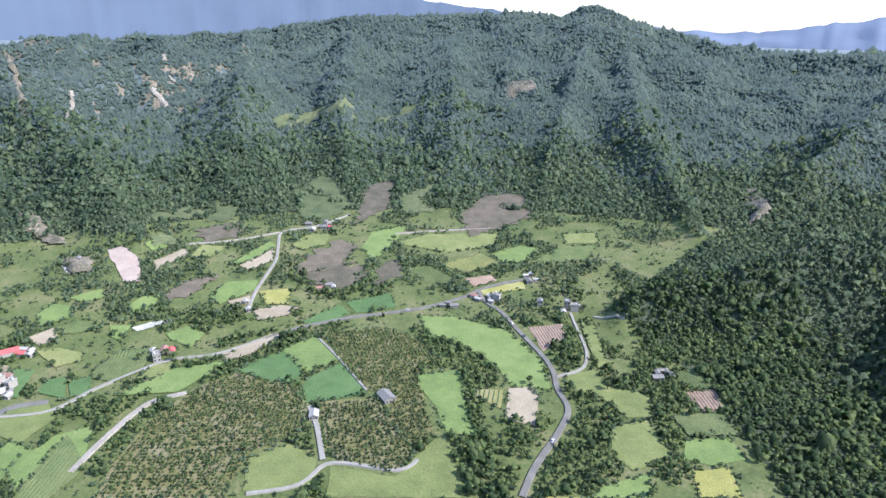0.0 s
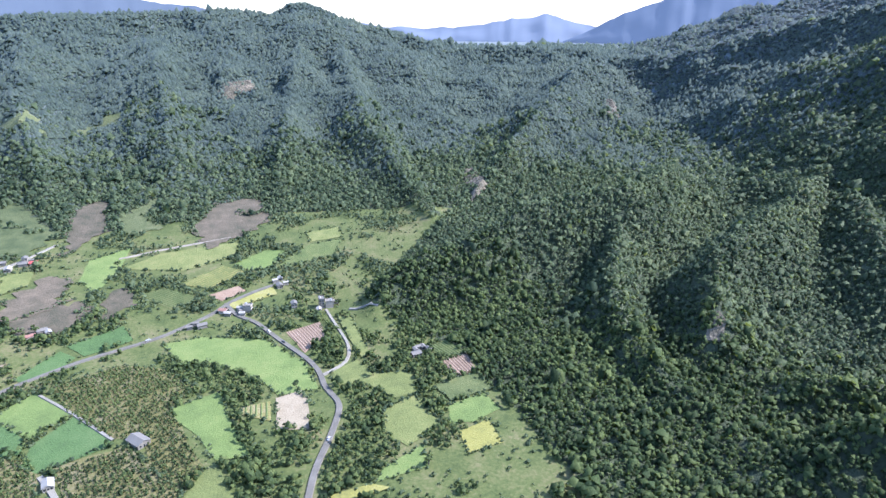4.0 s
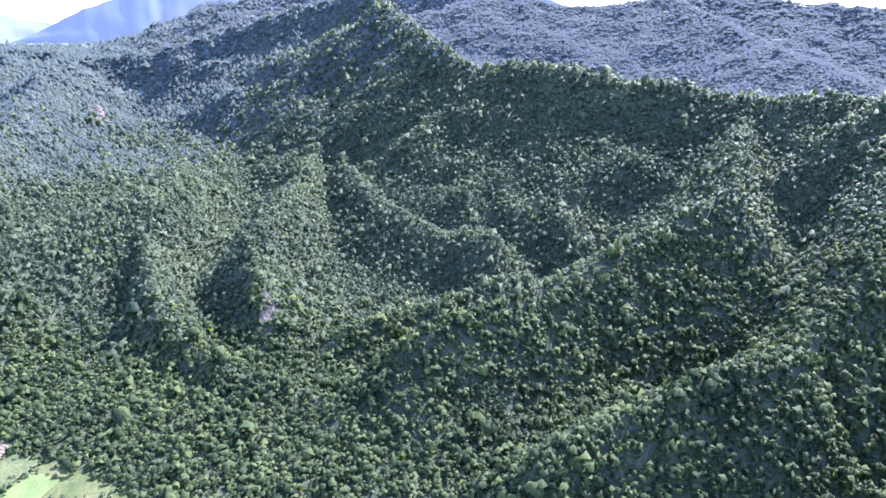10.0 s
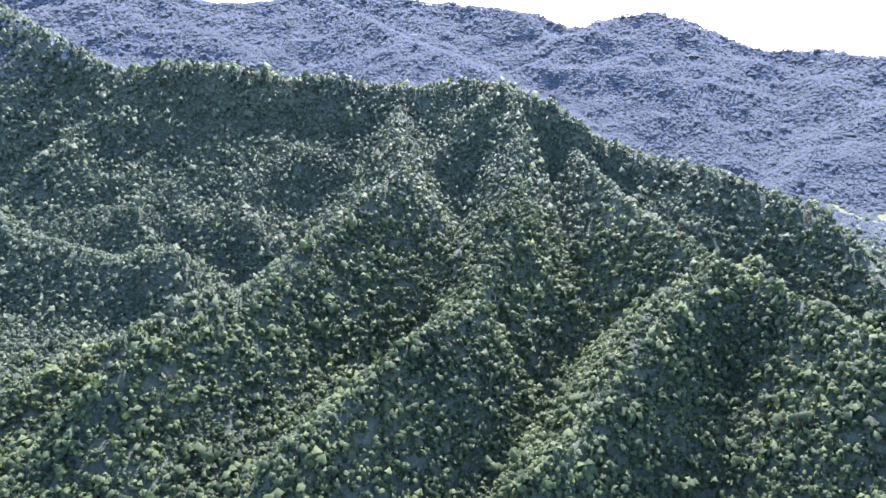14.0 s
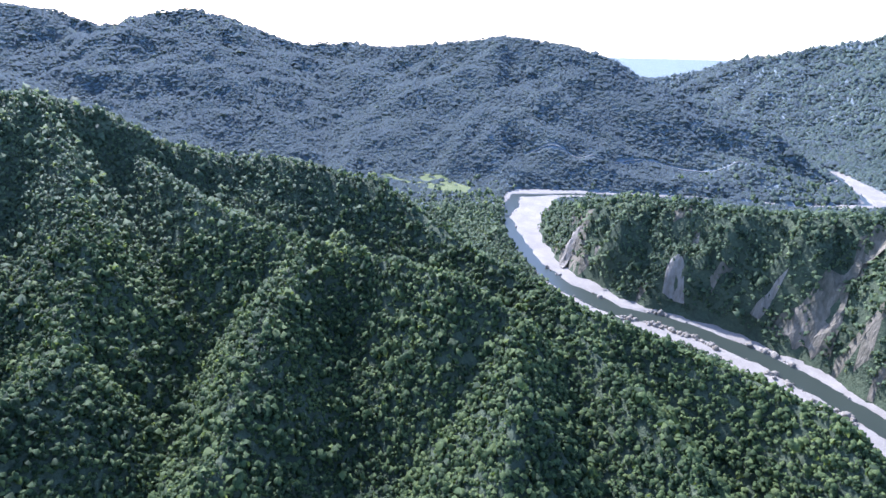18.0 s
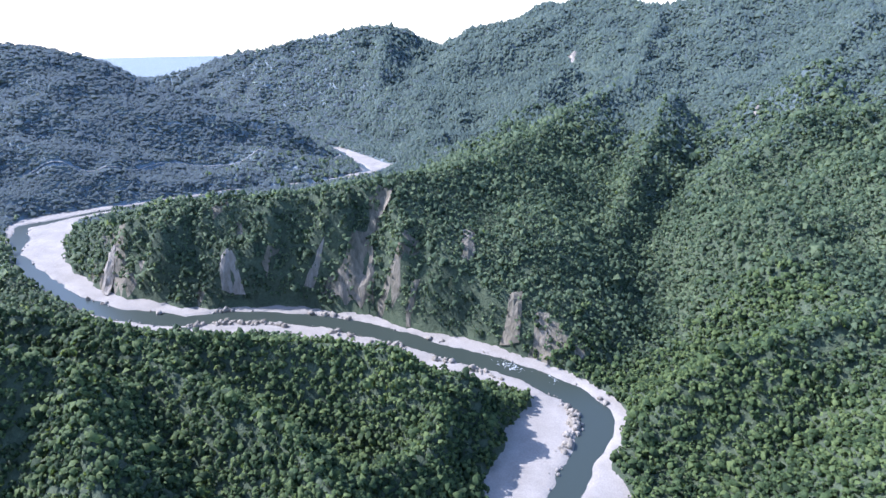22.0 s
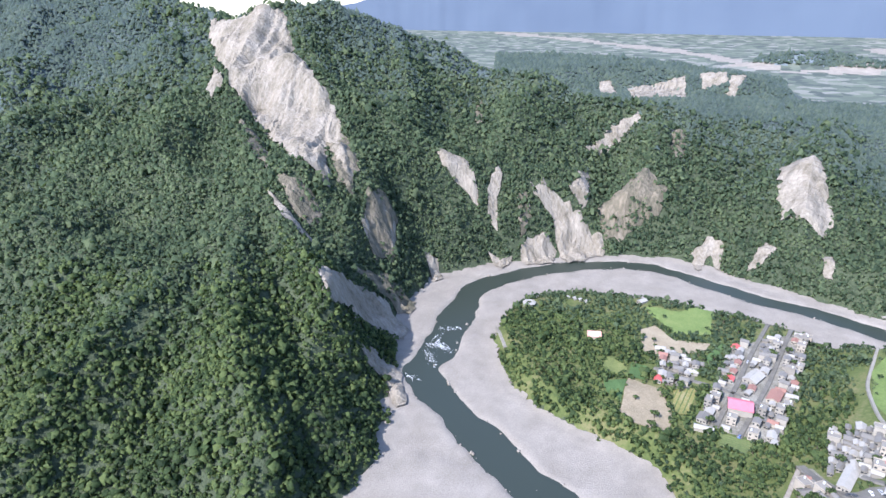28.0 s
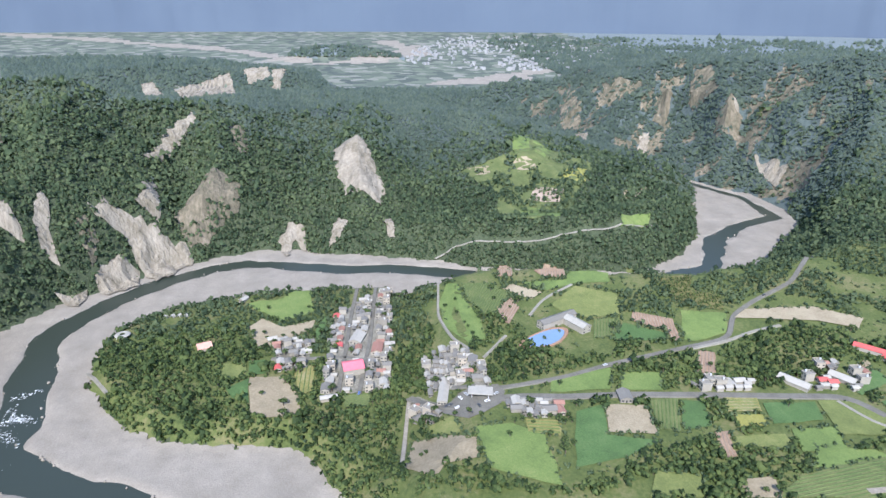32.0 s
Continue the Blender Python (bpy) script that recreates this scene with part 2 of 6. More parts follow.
def lie(x, y):
    """Height of the ground."""
    x, y = np.asarray(x, float), np.asarray(y, float)
    base = tableland(x, y)
    r = np.hypot(x, y)
    total = np.exp(np.clip(base / 5.0, -20, 110))
    folds = ridged(x, y, 190, 11) * 0.6 + fractal(x, y, 90, 5, 3) * 0.4
    for slope, wild, line in RIDGES:
        h = np.full(np.shape(x), -1e3)
        for a, b in zip(line, line[1:]):
            dx, dy = b[0] - a[0], b[1] - a[1]
            s = np.clip(((x - a[0]) * dx + (y - a[1]) * dy) / max(dx * dx + dy * dy, 1e-9), 0, 1)
            d = np.hypot(x - a[0] - s * dx, y - a[1] - s * dy)
            h = np.maximum(h, a[2] + s * (b[2] - a[2]) - slope * d - wild * np.clip(d / 60, 0, 1) * (0.8 - 1.0 * folds))
        if line[0] == HEADLAND:
            # this ridge ends at the river
            h = h - 3 * np.maximum(y - np.interp(x, SHORE[0], SHORE[1]), 0)
        total = total + np.exp(np.clip(h / 5.0, -20, 130))
    z = 5.0 * np.log(total)
    up = np.clip((z - base - 8) / 40, 0, 1)
    # gullies and knolls of the slopes, knobs along the far crests
    knobs = np.clip((y - 900) / 500, 0, 1)
    head = np.degrees(np.arctan2(x, y))
    up = up * (1 - 0.75 * np.clip((head - 60) / 15, 0, 1) * np.clip((172 - head) / 10, 0, 1) * np.clip((r - 1000) / 150, 0, 1))
    z = z + up * (3.5 * fractal(x, y, 60, 21, 3) + 6.0 * np.clip((r - 620) / 200, 0, 1) * (ridged(x, y, 120, 83) - 0.6) + knobs * (9 * np.abs(fractal(x, y, 110, 31, 3)) + 8 * ridged(x, y, 260, 35) - 12))
    for deep, broad, line in GULLIES:
        g, _ = beside(x, y, line)
        z = z - deep * np.exp(-(g / broad) ** 2) * up
    d = wet(x, y)
    # the headland falls to the river in buttresses of rock
    cliff = np.clip((x + 130) / 60, 0, 1) * np.clip((470 - x) / 60, 0, 1) * np.clip((-500 - y) / 30, 0, 1)
    bank = np.maximum(d + cliff * 14 * ridged(x, y, 52, 19) * np.clip(d / 25, 0, 1), 0) * (0.55 + 0.9 * up + 0.5 * cliff) + 0.2
    z = np.where(r < 1900, np.minimum(z, bank + 0.06 * np.maximum(d, 0) ** 1.3), z)
    return z


def farmed(x, y):
    """The open terraces north of the river, where fields lie."""
    east = np.where(y < 547, np.interp(y, (200, 261, 330, 392, 451, 547), (180, 190, 190, 188, 172, 135)), 135 + (y - 547) * 0.95)
    return (np.hypot(x, y) < 800) & (x < east) & (y > -60) & (x > -650 + 0.1 * np.maximum(y - 300, 0))


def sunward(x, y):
    """Mountains beyond the eastern crest, their woods painted with haze, thinning into darker ones."""
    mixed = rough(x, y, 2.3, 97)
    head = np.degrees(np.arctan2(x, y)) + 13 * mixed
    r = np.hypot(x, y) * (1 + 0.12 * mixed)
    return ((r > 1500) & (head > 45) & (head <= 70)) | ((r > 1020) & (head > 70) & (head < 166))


def stony(x, y, steep):
    """Where steep ground is bare rock between the trees: the headland, the crags and the slide's flanks."""
    streaks = rough(x + 0.3 * y, y - 0.3 * x, 24, 131) + 0.7 * rough(x, y, 60, 132) + 0.4 * rough(x, y, 9, 133)
    headland = (x > -140) & (x < 460) & (y < -480) & (y > -760)
    crags = (x < -850) & (y > 480) & (y < 1000) | (x < -480) & (y > 1000) & (y < 1750)
    return (headland & (steep > 0.9) & (streaks > np.where(steep > 1.4, 0.5, 0.72))) | (crags & (steep > 0.5) & (streaks > 0.3))
HEADLAND = (478, -703, 56)
SHORE = ((-28, 24, 69, 127, 187, 257, 313, 363, 433), (-492, -515, -535, -562, -571, -566, -560, -573, -610))
# gullies: depth, breadth, line
GULLIES = []
GULLIES.append((26, 26, [(160, 650), (193, 766), (211, 893), (225, 1026), (215, 1105)]))
GULLIES.append((14, 18, [(172, 720), (168, 870), (150, 960)]))
GULLIES.append((14, 15, [(418, 460), (369, 386), (339, 337)]))
GULLIES.append((14, 15, [(375, 296), (314, 210), (286, 172), (250, 148)]))
GULLIES.append((14, 15, [(331, 165), (328, 143)]))
GULLIES.append((14, 15, [(481, -111), (437, -89), (399, -112), (313, -105)]))
GULLIES.append((14, 15, [(629, 231), (607, 208)]))
GULLIES.append((14, 15, [(490, 389), (460, 329)]))
# ridges: fall per metre, wildness, crest line
RIDGES = []
RIDGES.append((0.31, 30, [(-1261, 1679, 243), (-1059, 1871, 253), (-741, 2018, 268), (-495, 2041, 299), (-263, 2033, 323), (-142, 2045, 318), (32, 2000, 325), (258, 1933, 336), (342, 1869, 351), (419, 1853, 324), (609, 1800, 268), (621, 1796, 278), (693, 1715, 236), (884, 1568, 250), (999, 1437, 238)]))  # north crest
RIDGES.append((0.46, 25, [(364, 1579, 259), (296, 1142, 154), (280, 887, 99), (273, 709, 71)]))  # north spur
RIDGES.append((0.41, 25, [(277, 1627, 270), (169, 1168, 149), (116, 923, 87), (93, 764, 56)]))  # north spur b
RIDGES.append((0.41, 25, [(-319, 1670, 262), (-247, 1154, 144), (-182, 912, 83)]))  # north spur c
RIDGES.append((0.62, 45, [(-593, 1647, 249), (-606, 1481, 200), (-727, 1312, 219), (-756, 1178, 195), (-774, 1044, 223)]))  # north west crags
RIDGES.append((0.33, 30, [(-750, 1000, 190), (-585, 872, 133), (-477, 763, 110), (-419, 681, 90)]))  # north west hill
RIDGES.append((0.38, 25, [(-59, 1699, 265), (-40, 1199, 157), (-29, 930, 82), (-31, 779, 56)]))  # north spur d
RIDGES.append((0.38, 25, [(-478, 1316, 211), (-399, 1047, 145), (-341, 833, 97)]))  # north spur e
RIDGES.append((0.49, 25, [(857, 1231, 232), (609, 1011, 154), (461, 865, 107), (361, 759, 78)]))  # scar hill
RIDGES.append((0.72, 24, [(958, 1281, 231), (994, 1123, 236), (1081, 966, 286), (1146, 804, 329), (1162, 686, 359), (975, 509, 291), (902, 432, 274), (839, 325, 244), (835, 204, 247), (835, 95, 232), (820, 2, 225), (795, -89, 221), (765, -151, 223), (747, -139, 221), (713, -200, 203), (673, -257, 165)]))  # east rise
RIDGES.append((0.86, 18, [(673, -257, 165), (629, -306, 155), (578, -338, 157), (499, -385, 139), (416, -389, 114), (336, -384, 93), (293, -393, 81), (269, -379, 86), (202, -397, 72), (114, -409, 66), (68, -399, 61), (24, -389, 54), (-27, -379, 54)]))  # south crest
RIDGES.append((0.85, 16, [(619, 653, 111), (454, 559, 126), (333, 570, 112), (257, 553, 92), (178, 542, 74), (142, 521, 54)]))  # knob spur
RIDGES.append((0.85, 16, [(607, 665, 119), (440, 544, 97), (349, 438, 76), (314, 363, 59), (308, 300, 49), (313, 241, 41), (291, 195, 44), (247, 153, 41)]))  # curved spur
RIDGES.append((0.85, 16, [(732, 524, 129), (557, 456, 108), (441, 406, 98), (389, 345, 75)]))  # rock spur
RIDGES.append((0.85, 16, [(705, 476, 123), (605, 352, 101), (566, 253, 85), (564, 205, 96)]))  # spur e
RIDGES.append((0.85, 16, [(537, 159, 69), (450, 217, 62), (392, 260, 61)]))  # spur f
RIDGES.append((0.85, 16, [(800, -19, 212), (620, -17, 155), (516, 67, 113), (434, 118, 98), (348, 175, 95)]))  # spur g
RIDGES.append((1.0, 16, [(724, -155, 207), (508, -111, 126), (425, -67, 96), (370, -8, 92), (283, 62, 78)]))  # spur h
RIDGES.append((1.0, 16, [(668, -209, 163), (557, -222, 139), (438, -261, 121), (400, -206, 106), (342, -142, 78), (284, -98, 61)]))  # spur i
RIDGES.append((1.0, 16, [(438, -261, 121), (369, -291, 113), (292, -302, 116), (250, -312, 96), (197, -252, 84), (171, -215, 67)]))  # spur j
RIDGES.append((1.0, 16, [(463, -316, 106), (408, -234, 114), (336, -155, 86), (290, -109, 72)]))  # spur k
RIDGES.append((1.0, 16, [(269, -379, 86), (175, -338, 70), (106, -302, 61), (73, -260, 53)]))  # spur l
RIDGES.append((1.0, 16, [(68, -399, 69), (22, -364, 51), (27, -324, 39), (81, -289, 38)]))  # spur m
RIDGES.append((0.42, 16, [(478, -703, 56), (360, -655, 95), (225, -640, 113), (105, -640, 132), (30, -700, 132), (-68, -897, 133), (-270, -1221, 179), (-573, -1601, 279)]))  # headland
RIDGES.append((0.81, 14, [(-68, -897, 133), (-32, -759, 99), (-11, -640, 53)]))  # headland spur
RIDGES.append((0.68, 16, [(-327, -1102, 175), (-204, -825, 93), (-141, -665, 44)]))  # south slope spur
RIDGES.append((0.42, 30, [(1503, -1162, 211), (1292, -1254, 222), (1073, -1254, 251), (936, -1298, 234), (827, -1323, 207), (730, -1333, 166), (537, -1325, 113), (425, -1313, 85), (307, -1294, 21), (239, -1268, -6)]))  # mountain far bank
RIDGES.append((0.45, 22, [(1073, -1254, 248), (926, -1023, 119), (848, -849, 55)]))  # far bank spur
RIDGES.append((0.45, 22, [(935, -1298, 228), (761, -1175, 124), (628, -1081, 61)]))  # far bank spur b
RIDGES.append((0.38, 28, [(2160, 2082, 360), (2184, 1588, 397), (2379, 768, 398), (2318, 622, 349), (2366, 403, 345), (2389, 226, 382), (2295, -153, 352), (2291, -207, 348), (2140, -510, 311), (2063, -606, 273), (1991, -668, 267), (1924, -706, 304), (1888, -799, 313), (1854, -876, 294), (1823, -937, 260), (1751, -1066, 214), (1624, -1168, 226), (1503, -1162, 211)]))  # sunward range
RIDGES.append((0.4, 20, [(1888, -799, 310), (1525, -751, 160), (1218, -690, 70)]))  # sunward spur
RIDGES.append((0.4, 20, [(2389, 225, 375), (1899, -47, 254), (1484, -220, 195)]))  # sunward spur b
RIDGES.append((0.42, 40, [(1279, -2378, 57), (1072, -2369, 107), (911, -2328, 154), (638, -2314, 213), (361, -2272, 261), (264, -2285, 261), (145, -2295, 199), (35, -2250, 256), (-118, -2147, 286), (-206, -2090, 330), (-190, -2091, 329), (-306, -1976, 348), (-459, -1741, 321), (-570, -1602, 349), (-780, -1397, 360), (-811, -1016, 317), (-767, -817, 293), (-773, -754, 300)]))  # south range
RIDGES.append((0.3, 30, [(325, -2176, 230), (292, -1776, 91), (172, -1490, 20)]))  # south range foot
RIDGES.append((0.68, 18, [(-756, -1353, 346), (-461, -943, 155), (-298, -764, 72), (-178, -636, 16)]))  # ravine spur
RIDGES.append((0.68, 18, [(-446, -1692, 309), (-245, -1124, 144), (-85, -846, 74), (3, -720, 42)]))  # ravine spur b
RIDGES.append((0.78, 12, [(-773, -754, 300), (-633, -682, 225), (-532, -571, 171), (-460, -474, 128), (-402, -446, 115), (-282, -425, 95), (-221, -415, 79), (-159, -410, 47), (-132, -420, 23)]))  # green spur
RIDGES.append((0.78, 12, [(-402, -446, 115), (-309, -367, 99), (-250, -300, 76), (-223, -250, 53)]))  # green spur b
RIDGES.append((0.78, 12, [(-460, -474, 128), (-394, -370, 105), (-353, -295, 84)]))  # green spur c
RIDGES.append((0.72, 20, [(-773, -754, 308), (-807, -733, 311), (-873, -701, 316), (-922, -688, 306), (-969, -638, 283), (-1001, -566, 256), (-1011, -504, 218), (-1013, -454, 203), (-1010, -382, 208), (-1015, -337, 182)]))  # slide peak
RIDGES.append((0.75, 16, [(-809, -730, 304), (-691, -545, 179), (-596, -439, 96), (-551, -363, 61)]))  # slide side
RIDGES.append((0.75, 16, [(-961, -632, 283), (-765, -473, 163), (-658, -381, 81)]))  # slide side b
RIDGES.append((0.66, 18, [(-1015, -337, 182), (-1015, -305, 177), (-1032, -241, 168), (-1047, -168, 160), (-1072, -134, 150), (-1119, -36, 142), (-1149, 54, 144), (-1174, 118, 127), (-1136, 176, 121)]))  # west wall
RIDGES.append((0.7, 14, [(-982, -371, 212), (-807, -351, 148), (-721, -347, 115)]))  # west wall spur
RIDGES.append((0.7, 14, [(-1044, -181, 167), (-886, -156, 103), (-790, -180, 68)]))  # west wall spur b
RIDGES.append((0.62, 14, [(-1149, 54, 144), (-959, 34, 116), (-839, 34, 59), (-789, 45, 26)]))  # west wall spur c
RIDGES.append((0.22, 10, [(-1334, 207, 115), (-1111, 298, 102), (-931, 365, 67)]))  # west plateau
RIDGES.append((0.58, 40, [(-1878, 291, 45), (-1807, 396, 89), (-1727, 507, 135), (-1646, 595, 126), (-1562, 670, 155), (-1416, 746, 192), (-1349, 763, 211), (-1275, 791, 196), (-1198, 817, 212), (-1099, 868, 218), (-1013, 892, 218), (-945, 893, 237), (-774, 1044, 223)]))  # north west wall
RIDGES.append((0.8, 22, [(-1349, 764, 209), (-1218, 691, 121), (-1098, 658, 62)]))  # crag a
RIDGES.append((0.8, 22, [(-1198, 817, 212), (-1056, 724, 142), (-911, 669, 89)]))  # crag b
RIDGES.append((0.8, 22, [(-1562, 670, 155), (-1370, 611, 77), (-1240, 533, 38)]))  # crag c
RIDGES.append((0.7, 22, [(-945, 893, 235), (-767, 717, 149), (-655, 617, 92)]))  # crag d
RIDGES.append((0.4, 20, [(-2113, -909, 89), (-2184, -720, 124), (-2287, -539, 134), (-2276, -332, 117), (-2246, -138, 118)]))  # badlands
RIDGES.append((0.25, 12, [(-2999, -68, 103), (-3096, 162, 151), (-3100, -54, 146), (-2989, 253, 131)]))  # badlands b
# the river: middle of its gravel with half its width
COURSES = []
COURSES.append([(-1154, 625, 12), (-1007, 662, 17), (-902, 665, 67), (-812, 621, 70), (-729, 542, 45), (-652, 475, 43), (-621, 362, 22), (-643, 263, 20), (-670, 173, 20), (-679, 81, 56), (-696, -3, 68), (-712, -94, 82), (-689, -168, 73), (-651, -218, 63), (-617, -252, 65), (-576, -269, 72), (-505, -276, 52), (-437, -237, 46), (-389, -196, 64), (-346, -141, 94), (-305, -109, 102)])  # far loop
COURSES.append([(-305, -109, 102), (-150, -160, 52), (-80, -215, 42), (-57, -353, 37)])  # near bend
COURSES.append([(338, -1424, 12), (206, -1251, 30), (231, -1170, 12), (326, -1099, 8), (458, -1030, 8), (610, -900, 26), (652, -842, 42), (583, -733, 30), (510, -653, 20), (433, -600, 18), (363, -563, 26), (313, -550, 30), (257, -556, 28), (187, -561, 31), (127, -552, 29), (69, -525, 29), (24, -505, 31), (-28, -482, 27), (-68, -458, 24), (-84, -430, 32), (-72, -395, 36), (-50, -340, 34), (-44, -318, 32)])  # upstream
PENINSULA = [(-532, -225), (-575, -228), (-606, -213), (-628, -181), (-648, -126), (-656, -54), (-645, 54), (-555, 59), (-417, 50), (-357, 36), (-323, 5), (-330, -14), (-375, -43), (-387, -90), (-400, -131), (-415, -168), (-444, -193), (-482, -214)]
CHANNELS = []
CHANNELS.append([(-1159, 627, 5), (-1014, 666, 6), (-934, 693, 7), (-824, 677, 9), (-795, 598, 9), (-744, 524, 13), (-650, 459, 11), (-621, 362, 11), (-646, 265, 11), (-673, 173, 11), (-712, 67, 11), (-720, -3, 11), (-746, -73, 10), (-757, -115, 9), (-749, -155, 10), (-719, -202, 12), (-668, -249, 13), (-623, -274, 14), (-585, -284, 13), (-528, -274, 15), (-445, -255, 16), (-410, -253, 15), (-379, -215, 14), (-351, -162, 15), (-321, -111, 17), (-311, -88, 18), (-215, -135, 18), (-140, -175, 20), (-70, -220, 16), (-45, -290, 13)])
CHANNELS.append([(338, -1424, 4), (224, -1220, 5), (326, -1099, 4), (457, -1026, 4), (613, -903, 6), (672, -830, 9), (606, -718, 9), (525, -654, 9), (445, -593, 9), (378, -566, 10), (302, -556, 10), (252, -572, 11), (198, -571, 11), (150, -564, 11), (118, -552, 10), (74, -536, 10), (22, -511, 11), (-24, -490, 11), (-55, -473, 12), (-82, -452, 12), (-98, -428, 11), (-97, -400, 10), (-82, -370, 10), (-66, -335, 10), (-59, -317, 11)])
# fields: what grows there and the outline
FIELDS = []
FIELDS.append(("orchard", [(-205, 391), (-180, 417), (-121, 397), (-113, 375), (-111, 343), (-139, 323), (-139, 282), (-212, 277), (-219, 307), (-218, 348)]))
FIELDS.append(("orchard", [(-124, 487), (-75, 501), (-43, 482), (-21, 445), (-38, 426), (-33, 402), (-25, 367), (-19, 348), (-31, 327), (-51, 359), (-56, 393), (-74, 400), (-104, 439)]))
FIELDS.append(("orchard", [(-106, 381), (-64, 389), (-52, 365), (-31, 327), (-42, 309), (-79, 319), (-91, 332)]))
FIELDS.append(("rice", [(-182, 421), (-169, 439), (-150, 455), (-129, 420), (-127, 404), (-154, 406)]))
FIELDS.append(("rice", [(-123, 412), (-101, 439), (-74, 400), (-77, 392), (-114, 379), (-125, 389)]))
FIELDS.append(("grass", [(-156, 456), (-133, 481), (-104, 441), (-124, 419), (-133, 428)]))
FIELDS.append(("grass", [(-40, 422), (-4, 433), (-1, 397), (9, 347), (-12, 352), (-21, 381), (-33, 402)]))
FIELDS.append(("pasture", [(-28, 330), (-19, 345), (-10, 343), (0, 301), (-1, 290), (-80, 286), (-83, 313), (-41, 306)]))
FIELDS.append(("pasture", [(-137, 318), (-112, 334), (-93, 318), (-91, 295), (-130, 288)]))
FIELDS.append(("grass", [(-46, 525), (-14, 527), (38, 504), (63, 450), (65, 409), (35, 411), (25, 439), (-13, 484), (-30, 483)]))
FIELDS.append(("red", [(56, 510), (88, 519), (88, 491), (65, 467)]))
FIELDS.append(("tan", [(33, 408), (53, 412), (55, 401), (49, 362), (28, 369)]))
FIELDS.append(("stripe", [(8, 405), (29, 406), (26, 381), (7, 397)]))
FIELDS.append(("pasture", [(81, 430), (103, 440), (109, 416), (139, 406), (133, 377), (115, 376), (100, 404), (76, 410)]))
FIELDS.append(("pasture", [(103, 366), (130, 374), (135, 335), (106, 320), (96, 338)]))
FIELDS.append(("red", [(167, 412), (191, 417), (188, 391), (169, 385)]))
FIELDS.append(("crop", [(165, 440), (183, 445), (191, 419), (167, 415)]))
FIELDS.append(("grass", [(149, 353), (179, 358), (181, 335), (157, 328), (141, 333)]))
FIELDS.append(("straw", [(143, 322), (167, 327), (166, 300), (140, 299)]))
FIELDS.append(("grass", [(84, 305), (116, 318), (112, 297), (77, 295)]))
FIELDS.append(("rice", [(-120, 545), (-78, 566), (-69, 539), (-105, 525)]))
FIELDS.append(("rice", [(-152, 506), (-124, 539), (-111, 525), (-119, 514), (-142, 499)]))
FIELDS.append(("crop", [(-67, 619), (-43, 631), (-11, 595), (-40, 587)]))
FIELDS.append(("stripe", [(-31, 632), (13, 664), (35, 643), (1, 614)]))
FIELDS.append(("grass", [(26, 665), (60, 689), (82, 682), (63, 645), (38, 644)]))
FIELDS.append(("crop", [(69, 645), (113, 691), (152, 692), (133, 654), (81, 639)]))
FIELDS.append(("pasture", [(114, 724), (156, 730), (154, 700), (113, 696)]))
FIELDS.append(("red", [(-5, 601), (25, 612), (31, 600), (7, 586)]))
FIELDS.append(("straw", [(10, 578), (57, 601), (59, 584), (18, 567)]))
FIELDS.append(("grass", [(-124, 668), (-119, 717), (-79, 739), (-87, 687), (-106, 637)]))
FIELDS.append(("pasture", [(-87, 687), (-49, 715), (34, 721), (33, 688), (-26, 664)]))
FIELDS.append(("tan", [(-206, 441), (-173, 481), (-162, 479), (-184, 441)]))
FIELDS.append(("grass", [(-282, 298), (-272, 332), (-253, 343), (-240, 312), (-260, 292), (-265, 280)]))
FIELDS.append(("burnt", [(-174, 606), (-117, 625), (-102, 590), (-130, 567), (-165, 581)]))
FIELDS.append(("burnt", [(-101, 613), (-82, 642), (-65, 603), (-97, 582)]))
FIELDS.append(("yard", [(-566, -9), (-634, 52), (-428, 34), (-429, -19)]))
FIELDS.append(("yard", [(-529, -68), (-518, -32), (-472, -33), (-471, -59)]))
FIELDS.append(("rubble", [(-461, 87), (-436, 98), (-398, 95), (-396, 78), (-410, 65), (-443, 61), (-446, 74)]))
FIELDS.append(("yard", [(-408, 98), (-396, 106), (-384, 104), (-384, 93)]))
FIELDS.append(("yard", [(-412, 47), (-411, 54), (-374, 72), (-364, 58), (-383, 45)]))
FIELDS.append(("yard", [(-367, 108), (-359, 155), (-341, 144), (-343, 120)]))
FIELDS.append(("grass", [(-541, 92), (-574, 106), (-561, 116), (-529, 116), (-495, 123), (-455, 119), (-448, 103), (-491, 91)]))
FIELDS.append(("crop", [(-563, 119), (-560, 150), (-534, 161), (-499, 140), (-499, 125), (-531, 118)]))
FIELDS.append(("red", [(-510, 143), (-525, 161), (-506, 164), (-476, 145), (-494, 140)]))
FIELDS.append(("tan", [(-553, 169), (-530, 194), (-519, 180), (-544, 158)]))
FIELDS.append(("red", [(-575, 200), (-680, 247), (-670, 262), (-554, 227), (-561, 205)]))
FIELDS.append(("red", [(-692, 189), (-687, 206), (-568, 174), (-571, 159)]))
FIELDS.append(("grass", [(-554, 179), (-550, 225), (-663, 300), (-535, 268), (-540, 229), (-532, 198)]))
FIELDS.append(("pasture", [(-505, 195), (-535, 229), (-512, 264), (-476, 253), (-476, 220), (-494, 199)]))
FIELDS.append(("crop", [(-472, 224), (-471, 250), (-445, 235), (-437, 209)]))
FIELDS.append(("rice", [(-462, 248), (-438, 277), (-425, 269), (-435, 224)]))
FIELDS.append(("red", [(-478, 265), (-458, 294), (-424, 283), (-424, 274), (-442, 281), (-464, 256)]))
